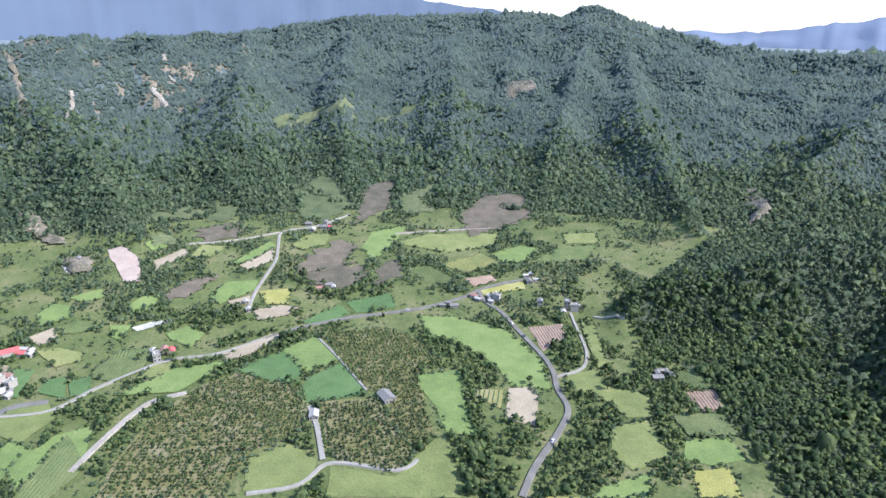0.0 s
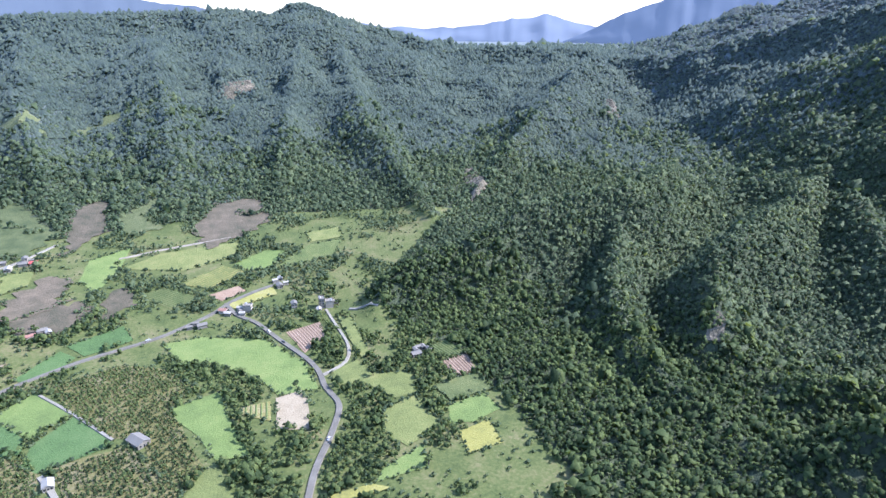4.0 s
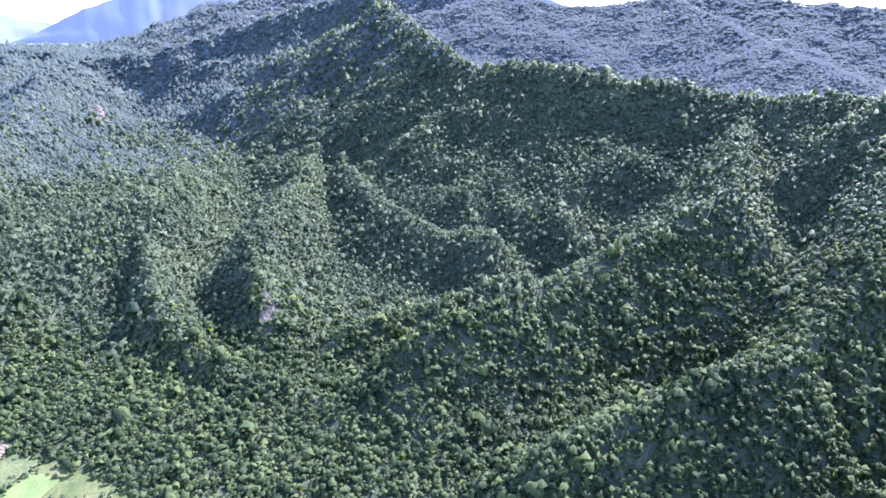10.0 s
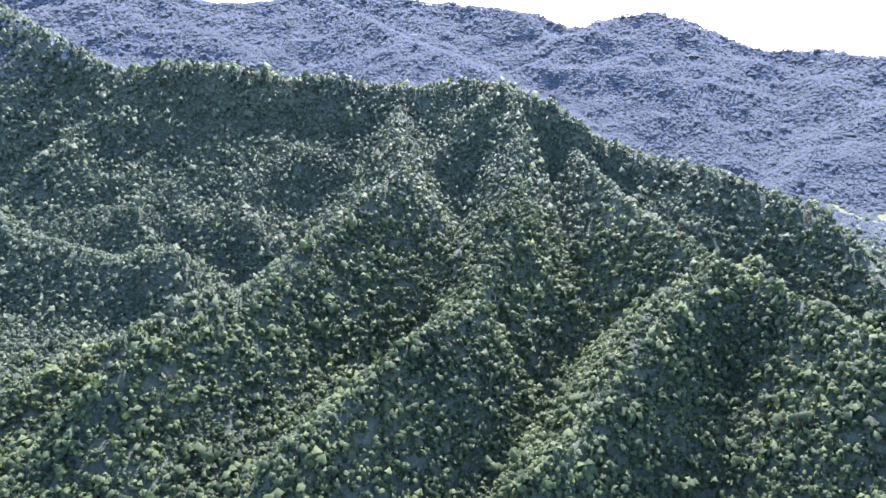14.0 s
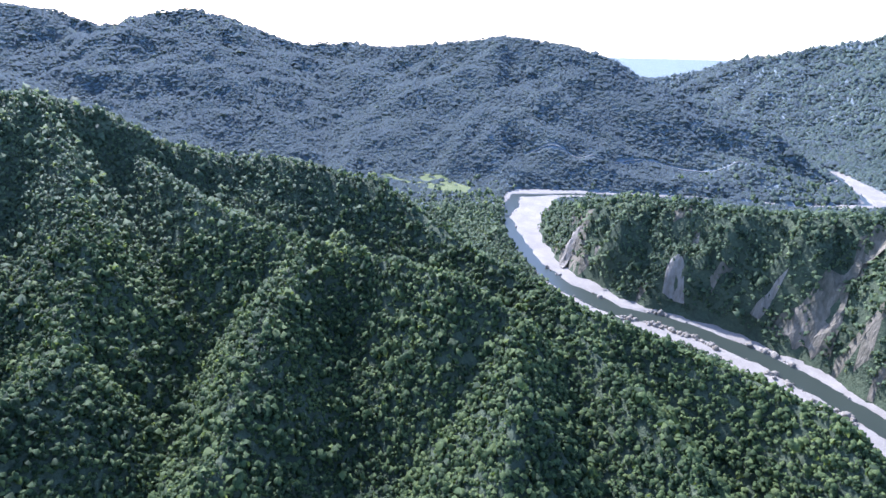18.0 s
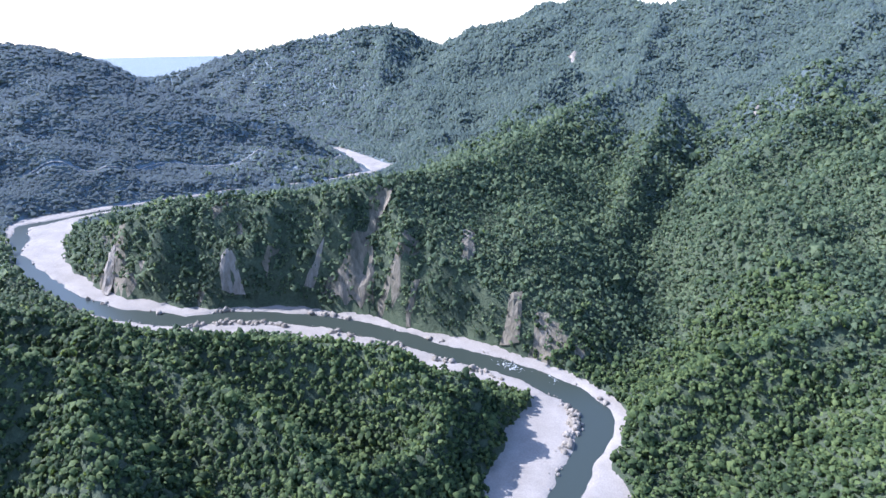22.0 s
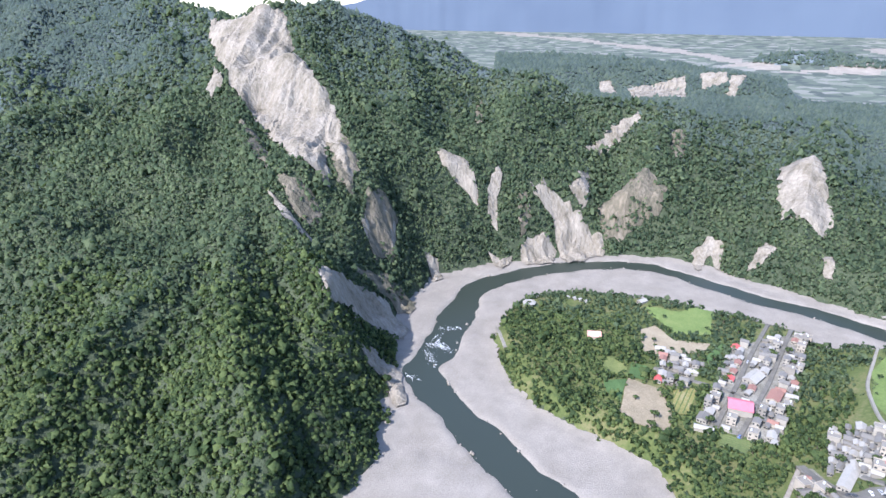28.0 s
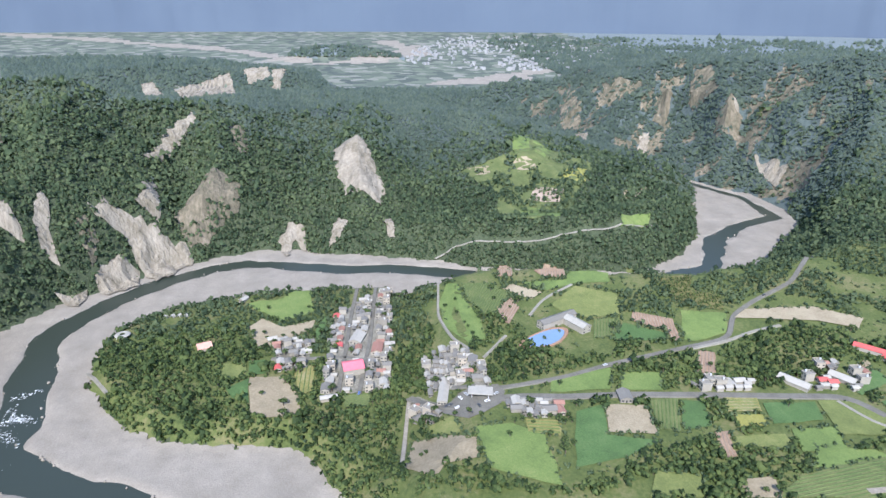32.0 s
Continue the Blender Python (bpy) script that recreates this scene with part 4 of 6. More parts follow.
# pale gravel of the rivers in the wide valley
FAR_GRAVEL = [[(-3994, -1785), (-3829, -1300), (-3541, -804), (-3308, -440), (-2962, -204), (-2820, -54)], [(-2820, -54), (-2895, 168), (-3127, 374), (-3456, 353), (-3749, 319)], [(-2010, -331), (-2047, -202), (-1984, -45)], [(-2256, 432), (-2293, 610), (-2538, 866)]]
TOWN = [(-2945, 274), (-3878, 671), (-4102, 1155), (-3014, 1403), (-2637, 1207), (-2493, 851), (-2651, 507)]
# woods without gaps
GROVES = [[(-417, 111), (-449, 152), (-419, 172), (-401, 208), (-392, 185), (-383, 119)], [(-401, 209), (-411, 283), (-354, 257), (-358, 234), (-382, 204)], [(-398, 301), (-416, 328), (-414, 380), (-397, 405), (-388, 449), (-361, 424), (-374, 370), (-341, 334), (-347, 296), (-365, 280)], [(-298, 39), (-301, 53), (-294, 80), (-276, 110), (-272, 122), (-288, 169), (-298, 197), (-288, 219), (-278, 232), (-266, 232), (-270, 212), (-276, 182), (-262, 139), (-287, 37)], [(-270, 234), (-276, 290), (-279, 347), (-265, 333), (-259, 269)], [(-637, 54), (-559, 77), (-480, 81), (-461, 61), (-426, 58), (-417, 48), (-419, 37), (-511, 44)], [(-395, -19), (-404, -8), (-405, 9), (-394, 30), (-385, 41), (-319, 35), (-300, 25), (-336, -54), (-388, -90), (-406, -75)]]
GROVES += [[(-41, 519), (-17, 492), (22, 446), (25, 414), (11, 382), (19, 344), (25, 307), (21, 292), (7, 291), (-3, 336), (4, 368), (-3, 395), (-3, 435), (-26, 471)], [(65, 409), (76, 410), (100, 404), (115, 375), (103, 366), (96, 338), (102, 317), (82, 305), (74, 295), (47, 293), (64, 348), (77, 384)], [(162, 495), (194, 459), (206, 418), (197, 417), (183, 445), (165, 440), (147, 439), (138, 456)]]
FAR_WOOD = [(-2962, -1346), (-3105, -950), (-3023, -623), (-2784, -240), (-2660, -53), (-2063, 8), (-2007, -315), (-1008, -319), (-1005, -465)]
RAPIDS = [(-436, -281), (-432, -254), (-396, -255), (-456, -253), (-460, -262), (-491, -265), (-454, -260), (-75, -476), (-33, -490)]
PLAZA = [(-365, 70), (-379, 62), (-380, 75), (-385, 81), (-386, 96), (-385, 111), (-375, 114), (-361, 107), (-352, 92), (-349, 81)]
CLEARED = [o for _, o in FIELDS] + [PLAZA] + [o for k, o in SCARS if k == "pale"] + [o for _, o in VILLAGES]
LANES = [(line, width / 2) for _, width, line in ROADS]
# ---- the ground: one sheet of rings out to the horizon ----
def sheet(name, verts, faces, mat, smooth=True):
    me = bpy.data.meshes.new(name)
    me.vertices.add(len(verts))
    me.vertices.foreach_set("co", np.asarray(verts, np.float32).ravel())
    faces = np.asarray(faces, np.int32)
    k = faces.shape[1]
    me.loops.add(faces.size)
    me.loops.foreach_set("vertex_index", faces.ravel())
    me.polygons.add(len(faces))
    me.polygons.foreach_set("loop_start", np.arange(0, faces.size, k, dtype=np.int32))
    me.polygons.foreach_set("use_smooth", np.full(len(faces), smooth))
    me.update(calc_edges=True)
    me.materials.append(mat)
    return me


SPOKES = 760
rings = [25.0]
while rings[-1] < 4880:
    rings.append(rings[-1] + max(5.2, 0.0135 * rings[-1]))
rings = np.array(rings)
turn = np.arange(SPOKES) * 2 * math.pi / SPOKES
ring_x, ring_y = rings[:, None] * np.sin(turn), rings[:, None] * np.cos(turn)
ring_z = lie(ring_x, ring_y)
wet_ground = wet(ring_x, ring_y)
ring_z = np.where((wet_ground < 4) & (rings[:, None] < 1900), ring_z - 3.0, ring_z)
verts = np.stack([ring_x, ring_y, ring_z], -1).reshape(-1, 3)
i, j = np.meshgrid(np.arange(len(rings) - 1), np.arange(SPOKES), indexing="ij")
k = (j + 1) % SPOKES
quads = np.stack([i * SPOKES + j, (i + 1) * SPOKES + j, (i + 1) * SPOKES + k, i * SPOKES + k], -1).reshape(-1, 4)[:, ::-1]
verts = np.vstack([verts, [(0, 0, float(lie(0.0, 0.0)))]])
ground = new("ground", sheet("ground", verts, quads, SOIL))
high = ring_z - tableland(ring_x, ring_y)
low_land = (high < 7) & (farmed(ring_x, ring_y) | within(ring_x, ring_y, PENINSULA))
wide_plain = (rings[:, None] > 1950) & (ring_x < -600) & (ring_y < 1500) & (high < 12)
# ground beyond the eastern crest and farther out takes the haze-painted tones
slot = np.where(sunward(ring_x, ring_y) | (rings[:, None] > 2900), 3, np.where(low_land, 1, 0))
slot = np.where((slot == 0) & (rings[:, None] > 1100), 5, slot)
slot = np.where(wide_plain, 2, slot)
run = rings[1:] - rings[:-1]
fall_out = np.vstack([(ring_z[1:] - ring_z[:-1]) / run[:, None], np.zeros((1, SPOKES))])
fall_round = (np.roll(ring_z, -1, 1) - ring_z) / (rings[:, None] * 2 * math.pi / SPOKES)
slot = np.where(stony(ring_x, ring_y, np.hypot(fall_out, fall_round)), 6, slot)
for line in FAR_GRAVEL:
    d, _ = beside(ring_x, ring_y, line)
    slot = np.where((d < 60 + 55 * fractal(ring_x, ring_y, 160, 17, 3)) & (high < 25), 4, slot)
slot = slot[:-1].ravel()
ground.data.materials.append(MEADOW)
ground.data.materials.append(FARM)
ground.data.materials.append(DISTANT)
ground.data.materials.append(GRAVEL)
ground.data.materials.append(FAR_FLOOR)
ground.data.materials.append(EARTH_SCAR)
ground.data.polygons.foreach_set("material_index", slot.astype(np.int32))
tagged(ground, "green wooded hills and terraces cut by a river", "ground", kind="structure")
core = np.stack([np.full(SPOKES, len(verts) - 1), (np.arange(SPOKES) + 1) % SPOKES, np.arange(SPOKES)], -1)
tagged(new("ground_middle", sheet("ground_middle", verts, core, MEADOW)), "green terrace ground below the lookout", "ground", kind="structure")

# ---- river bed and water ----
BED = 4.0
gx, gy = np.meshgrid(np.arange(-1200, 720, BED), np.arange(-1450, 720, BED), indexing="ij")
gd = wet(gx, gy)


def stream(x, y):
    """Depth of the channels: above 0 under water."""
    depth = np.full(np.shape(x), -1e9)
    for line in CHANNELS:
        d, half = beside(x, y, line)
        depth = np.maximum(depth, half - d)
    return depth + 3.0 * rough(x, y, 30, 41) + 1.6 * rough(x, y, 11, 42)


deep = stream(gx, gy)
gz = 1.1 + 0.7 * fractal(gx, gy, 40, 33, 4) + 0.3 * rough(gx, gy, 6, 36) - np.clip((deep + 3) * 0.5, 0, 3.5) + np.clip((gd + 8) * 0.12, 0, 1.5)
gz = np.where((gd > 0), np.minimum(gz, lie(gx, gy) + 0.6), gz)
keep = gd < 9
number = np.cumsum(np.ones(gx.size)).reshape(gx.shape).astype(int) - 1
cell = keep[:-1, :-1] & keep[1:, :-1] & keep[1:, 1:] & keep[:-1, 1:]
quads = np.stack([number[:-1, :-1][cell], number[1:, :-1][cell], number[1:, 1:][cell], number[:-1, 1:][cell]], -1)


def packed(verts, faces):
    used, back = np.unique(faces, return_inverse=True)
    return verts[used], back.reshape(faces.shape)


bed_verts, bed_faces = packed(np.stack([gx, gy, gz], -1).reshape(-1, 3), quads)
tagged(new("riverbed", sheet("riverbed", bed_verts, bed_faces, GRAVEL)), "pale grey gravel banks along the river", "riverbed", kind="structure")
flow = deep > -10
cell = flow[:-1, :-1] & flow[1:, :-1] & flow[1:, 1:] & flow[:-1, 1:] & (gd[:-1, :-1] < 6)
quads = np.stack([number[:-1, :-1][cell], number[1:, :-1][cell], number[1:, 1:][cell], number[:-1, 1:][cell]], -1)
water_verts, water_faces = packed(np.stack([gx, gy, np.full(gx.shape, 0.15)], -1).reshape(-1, 3), quads)
WATER = bpy.data.materials.new("river_water")
WATER.use_nodes = True
wn = WATER.node_tree.nodes
wb = wn["Principled BSDF"]
wb.inputs["Base Color"].default_value = (0.030, 0.038, 0.030, 1)
wb.inputs["Roughness"].default_value = 0.33
wb.inputs["Specular IOR Level"].default_value = 0.25
ripple, wbump = wn.new("ShaderNodeTexNoise"), wn.new("ShaderNodeBump")
ripple.inputs["Scale"].default_value, ripple.inputs["Detail"].default_value = 0.35, 5
wgeo = wn.new("ShaderNodeNewGeometry")
WATER.node_tree.links.new(wgeo.outputs["Position"], ripple.inputs["Vector"])
WATER.node_tree.links.new(ripple.outputs[0], wbump.inputs["Height"])
wbump.inputs["Strength"].default_value = 0.25
WATER.node_tree.links.new(wbump.outputs[0], wb.inputs["Normal"])
tagged(new("water", sheet("water", water_verts, water_faces, WATER)), "grey-green river water flowing in a braided channel", "river", kind="structure")
# ---- far ranges on the horizon ----
def range_of_hills(name, label, dist, tops, mat, foot, fall=0.9):
    """A far range: tops are heading and height; its face slopes down towards the valley."""
    heads, heights = [a for a, _ in tops], [b for _, b in tops]
    n = int((heads[-1] - heads[0]) / 0.25)
    vs, fs, rows = [], [], 7
    for k in range(n + 1):
        a = heads[0] + (heads[-1] - heads[0]) * k / n
        top = float(np.interp(a, heads, heights))
        s, c = math.sin(radians(a)), math.cos(radians(a))
        top += 10 * float(fractal(np.array(a * 30.0), np.array(dist), 40, 3, 4))
        for q in range(rows):
            u = q / (rows - 1)
            z = foot + (top - foot) * u
            r = dist - (1 - u) * (top - foot) * fall + (0 if q == rows - 1 else 14 * float(rough(np.array(a * 30.0), np.array(u * 200.0), 50, 9)))
            vs.append((r * s, r * c, z))
    for k in range(n):
        for q in range(rows - 1):
            fs.append((k * rows + q, k * rows + q + 1, (k + 1) * rows + q + 1, (k + 1) * rows + q))
    tagged(new(name, sheet(name, vs, fs, mat)), label, "mountains", kind="structure")


# backdrops whose haze is colour and emission, not air
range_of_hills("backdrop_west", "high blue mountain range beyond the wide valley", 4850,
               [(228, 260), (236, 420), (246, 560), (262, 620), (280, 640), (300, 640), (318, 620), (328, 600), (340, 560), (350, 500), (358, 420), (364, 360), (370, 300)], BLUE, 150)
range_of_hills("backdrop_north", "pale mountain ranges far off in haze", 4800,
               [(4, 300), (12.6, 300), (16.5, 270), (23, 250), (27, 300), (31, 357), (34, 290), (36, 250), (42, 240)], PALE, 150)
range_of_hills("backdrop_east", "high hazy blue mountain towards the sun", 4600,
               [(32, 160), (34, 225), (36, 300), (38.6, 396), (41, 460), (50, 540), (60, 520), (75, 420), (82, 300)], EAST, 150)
# ---- woods ----
rng = np.random.default_rng(5)


def lump(rings_of, spread):
    """A low, uneven clump of leaves of unit size: corners and triangles."""
    bm = bmesh.new()
    bmesh.ops.create_icosphere(bm, subdivisions=rings_of, radius=1.0)
    v = np.array([p.co[:] for p in bm.verts])
    f = np.array([[p.index for p in q.verts] for q in bm.faces if q.calc_center_median().z > -0.6])
    bm.free()
    v *= 1 + spread * (rng.random((len(v), 1)) - 0.5) * 2
    v[:, 2] = np.where(v[:, 2] < -0.35, -0.35 + (v[:, 2] + 0.35) * 0.4, v[:, 2])
    return v, f


def crown(count, size, rim=5):
    """A tree crown one across: small rounded tufts of leaves over an uneven dome."""
    vs, fs, n = [], [], 0
    lobes = [(rng.normal(0, 0.13), rng.normal(0, 0.13), 0.24 + 0.14 * rng.random()) for _ in range(3)]
    for c in range(count):
        lx, ly, lr = lobes[c % 3]
        a, up = c * 2.4 + rng.random(), 0.97 - 1.15 * (c + 0.6 * rng.random()) / count
        flat = math.sqrt(1 - min(up * up, 1))
        out = np.array([math.cos(a) * flat, math.sin(a) * flat, up])
        at = np.array([lx, ly, 0.0]) + out * lr * np.array([1, 1, 1.1])
        tilt = out + np.array([0, 0, 0.45]) + rng.normal(0, 0.2, 3)
        tilt /= np.linalg.norm(tilt)
        u = np.cross(tilt, rng.normal(0, 1, 3))
        u /= np.linalg.norm(u)
        v = np.cross(tilt, u)
        s = size * (0.7 + 0.6 * rng.random())
        corner = [at + tilt * s * (0.55 + 0.3 * rng.random())]
        for k in range(rim):
            g = k * 6.283 / rim + rng.normal(0, 0.25)
            corner.append(at + (u * math.cos(g) + v * math.sin(g)) * s * (0.7 + 0.6 * rng.random()) - tilt * s * (0.1 + 0.4 * rng.random()))
        vs.append(np.array(corner))
        fs.append(np.array([(0, 1 + k, 1 + (k + 1) % rim) for k in range(rim)]) + n)
        n += rim + 1
    return np.vstack(vs), np.vstack(fs)


def dome(rim, droop):
    """A crown one across seen from afar: an uneven top that hangs down at its rim."""
    vs = [(rng.normal(0, 0.08), rng.normal(0, 0.08), 0.40 + 0.15 * rng.random())]
    for k in range(rim):
        a, w = (k + rng.normal(0, 0.15)) * 6.283 / rim, 0.54 * (0.75 + 0.5 * rng.random())
        vs.append((w * math.cos(a), w * math.sin(a), -droop + rng.normal(0, 0.1)))
    return np.array(vs), np.array([(0, 1 + k, 1 + (k + 1) % rim) for k in range(rim)])


def plant(name, places, sizes, kinds, mat):
    """All crowns at the places as one mesh."""
    vs, fs, n = [], [], 0
    pick = rng.integers(0, len(kinds), len(places))
    for q, (v, f) in enumerate(kinds):
        at, s = places[pick == q], sizes[pick == q]
        if not len(at):
            continue
        a = rng.random(len(at)) * 6.283
        ca, sa = np.cos(a)[:, None], np.sin(a)[:, None]
        tall = (0.75 + 0.7 * rng.random(len(at)))[:, None]
        x = (v[:, 0] * ca - v[:, 1] * sa) * s[:, None] + at[:, :1]
        y = (v[:, 0] * sa + v[:, 1] * ca) * s[:, None] + at[:, 1:2]
        z = v[:, 2] * s[:, None] * tall + at[:, 2:3]
        vs.append(np.stack([x, y, z], -1).reshape(-1, 3))
        fs.append((f[None] + (np.arange(len(at)) * len(v))[:, None, None] + n).reshape(-1, 3))
        n += len(at) * len(v)
    return new(name, sheet(name, np.vstack(vs), np.vstack(fs), mat, smooth=True))


def spots(near, far, gap):
    """Uneven places for trees between two distances, gap metres apart per metre of distance."""
    out, r = [], near
    while r < far:
        g = gap(r)
        n = int(2 * math.pi * r / g)
        a = (np.arange(n) + rng.random(n) * 0.9) * 2 * math.pi / n
        q = r + (rng.random(n) - 0.5) * g * 1.1
        out.append(np.stack([q * np.sin(a), q * np.cos(a)], -1))
        r += g
    return np.vstack(out)


# slopes hidden from the camera carry thinner woods, to save triangles
slant = np.degrees(np.arctan2(ring_z + 7 - EYE[2], rings[:, None]))
skyline = np.maximum.accumulate(slant, axis=0)


def open_to_view(x, y, z):
    r = np.hypot(x, y)
    i = np.clip(np.searchsorted(rings, r) - 2, 0, len(rings) - 1)
    j = (np.round(np.arctan2(x, y) / (2 * math.pi) * SPOKES).astype(int)) % SPOKES
    return np.degrees(np.arctan2(z + 9 - EYE[2], r)) > skyline[i, j] - 0.35


def height(x, y):
    """Height of the ground sheet itself."""
    r = np.hypot(x, y)
    i = np.clip(np.searchsorted(rings, r) - 1, 0, len(rings) - 2)
    u = np.clip((r - rings[i]) / (rings[i + 1] - rings[i]), 0, 1)
    a = (np.arctan2(x, y) / (2 * math.pi) * SPOKES) % SPOKES
    j = np.floor(a).astype(int) % SPOKES
    v, k = a - np.floor(a), (j + 1) % SPOKES
    return (ring_z[i, j] * (1 - v) + ring_z[i, k] * v) * (1 - u) + (ring_z[i + 1, j] * (1 - v) + ring_z[i + 1, k] * v) * u


BARE = [o for _, o in SCARS]
OVERGROWN = [o for k, o in FIELDS if k in ("burnt", "clearing")]


def steepness(x, y, g=6.0):
    return np.hypot(height(x + g, y) - height(x - g, y), height(x, y + g) - height(x, y - g)) / (2 * g)


def wooded(x, y):
    ok = wet(x, y) > 4
    ok &= ~stony(x, y, steepness(x, y)) | (rng.random(x.shape) < 0.25)
    for outline in CLEARED:
        px, py = [p[0] for p in outline], [p[1] for p in outline]
        box = (x > min(px)) & (x < max(px)) & (y > min(py)) & (y < max(py))
        if box.any():
            hit = np.zeros(x.shape, bool)
            hit[box] = within(x[box], y[box], outline)
            if outline in OVERGROWN or (math.hypot(*outline[0]) > 850 and outline not in BARE):
                hit[box] &= rough(x[box], y[box], 26, 66) + 0.6 * rough(x[box], y[box], 9, 67) < (0.42 if outline in OVERGROWN else 0.3)
            ok &= ~hit
    for kind, outline in SCARS:
        px, py = [p[0] for p in outline], [p[1] for p in outline]
        box = (x > min(px)) & (x < max(px)) & (y > min(py)) & (y < max(py))
        if kind == "brown" and box.any():
            ok[box] &= ~within(x[box], y[box], outline) | (rough(x[box], y[box], 11, 77) > -0.05)
    for line, half in LANES:
        px, py = [p[0] for p in line], [p[1] for p in line]
        box = (x > min(px) - 9) & (x < max(px) + 9) & (y > min(py) - 9) & (y < max(py) + 9)
        if box.any():
            ok[box] &= beside(x[box], y[box], line)[0] > half + 2.5
    for u, v in SPOTS.values():
        ok &= np.hypot(x - u, y - v) > 9
    r = np.hypot(x, y)
    plain = (x < -600) & (r > 2150) & (height(x, y) < 70 + np.maximum(r - 2300, 0) * 0.055) & (y < 900) & ~within(x, y, FAR_WOOD)
    # the terraces carry groves and hedges with open ground between
    low = (height(x, y) - tableland(x, y) < 6) & farmed(x, y)
    full = within(x, y, PENINSULA)
    for outline in GROVES:
        full |= within(x, y, outline)
    grove = full | (rough(x, y, 45, 61) + 0.6 * rough(x, y, 18, 62) > np.interp(r, (350, 480, 620), (0.12, 0.1, 0.08)))
    return ok & ~plain & (~low | grove)


def grow(name, near, far, gap, kinds, mat, label, size=1.25, hazy=None, where=None):
    p, q = spots(near / 1.25, far * 1.25, gap), spots(near / 1.25, far * 1.25, gap)
    # steep slopes carry more trees to the same plan area
    steep = steepness(q[:, 0], q[:, 1])
    p = np.vstack([p, q[rng.random(len(q)) < 1.3 * (np.sqrt(1 + steep ** 2) - 1.0)]])
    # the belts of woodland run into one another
    hazed_wood = sunward(p[:, 0], p[:, 1])
    r = np.hypot(p[:, 0], p[:, 1]) * (1 + np.where(hazed_wood, 0.0, 1.0) * (0.16 * rough(p[:, 0], p[:, 1], 130, 55) + np.random.default_rng(8).normal(0, 1, len(p)) * np.interp(np.hypot(p[:, 0], p[:, 1]), (600, 900), (0.05, 0.13))))
    p = p[(r >= near) & (r < far) & ((hazed_wood == hazy) if hazy is not None else (~hazed_wood | (far < 1000)))]
    if where is not None:
        p = p[where(np.hypot(p[:, 0], p[:, 1]), height(p[:, 0], p[:, 1]))]
    seen = open_to_view(p[:, 0], p[:, 1], height(p[:, 0], p[:, 1])) | (rng.random(len(p)) < 0.08)
    p = p[seen]
    p = p[wooded(p[:, 0], p[:, 1])]
    z = height(p[:, 0], p[:, 1])
    g = np.array([gap(r) for r in np.hypot(p[:, 0], p[:, 1])])
    s = g * size * np.exp(rng.normal(0.03, 0.3, len(p)))
    s = np.where(farmed(p[:, 0], p[:, 1]) | within(p[:, 0], p[:, 1], PENINSULA), s * 0.8, s)
    # the floor of the wood lies under trunks of a few metres
    at = np.stack([p[:, 0], p[:, 1], z + 0.30 * s], -1)
    tagged(plant(name, at, s, kinds, mat), label, "forest", kind="stuff")


NEAR = [crown(8, 0.22, 4) for _ in range(16)]
MID = [crown(3, 0.31, 3) for _ in range(20)]
FAR = [dome(4, 0.10) for _ in range(24)]
FLAT = [(v * np.array([1.1, 1.1, 0.6]), f) for v, f in FAR]
BUSH = [crown(5, 0.27, 4) for _ in range(12)]
STONES = [(v * 0.5, f) for v, f in (lump(1, 0.3) for _ in range(6))]
grow("valley_forest", 30, 285, lambda r: 8.0, BUSH, LEAVES, "green trees on the terraces below the lookout", 0.8, where=lambda r, z: z <= 45)
grow("near_forest", 150, 540, lambda r: 4.8, NEAR, LEAVES, "dense green broadleaf forest on the near slopes", where=lambda r, z: (z > 45) | (r > 285))
# each farther belt wears leaves with more haze in their colour
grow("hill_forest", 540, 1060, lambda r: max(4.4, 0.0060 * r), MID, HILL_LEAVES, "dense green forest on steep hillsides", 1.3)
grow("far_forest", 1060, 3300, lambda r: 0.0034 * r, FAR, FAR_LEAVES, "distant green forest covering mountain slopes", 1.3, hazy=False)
grow("pale_forest", 1000, 3300, lambda r: 0.0034 * r, FLAT, HAZE_LEAVES, "hazy forest on the mountains beyond the river", 1.3, hazy=True)
# ---- fields, lanes and bare slopes laid on the ground ----
def part(name, bm, mat, parent, label=""):
    me = bpy.data.meshes.new(name)
    bm.to_mesh(me)
    bm.free()
    me.materials.append(mat)
    ob = new(name, me)
    ob.parent = parent
    if label:
        ob["label"] = label
    return ob


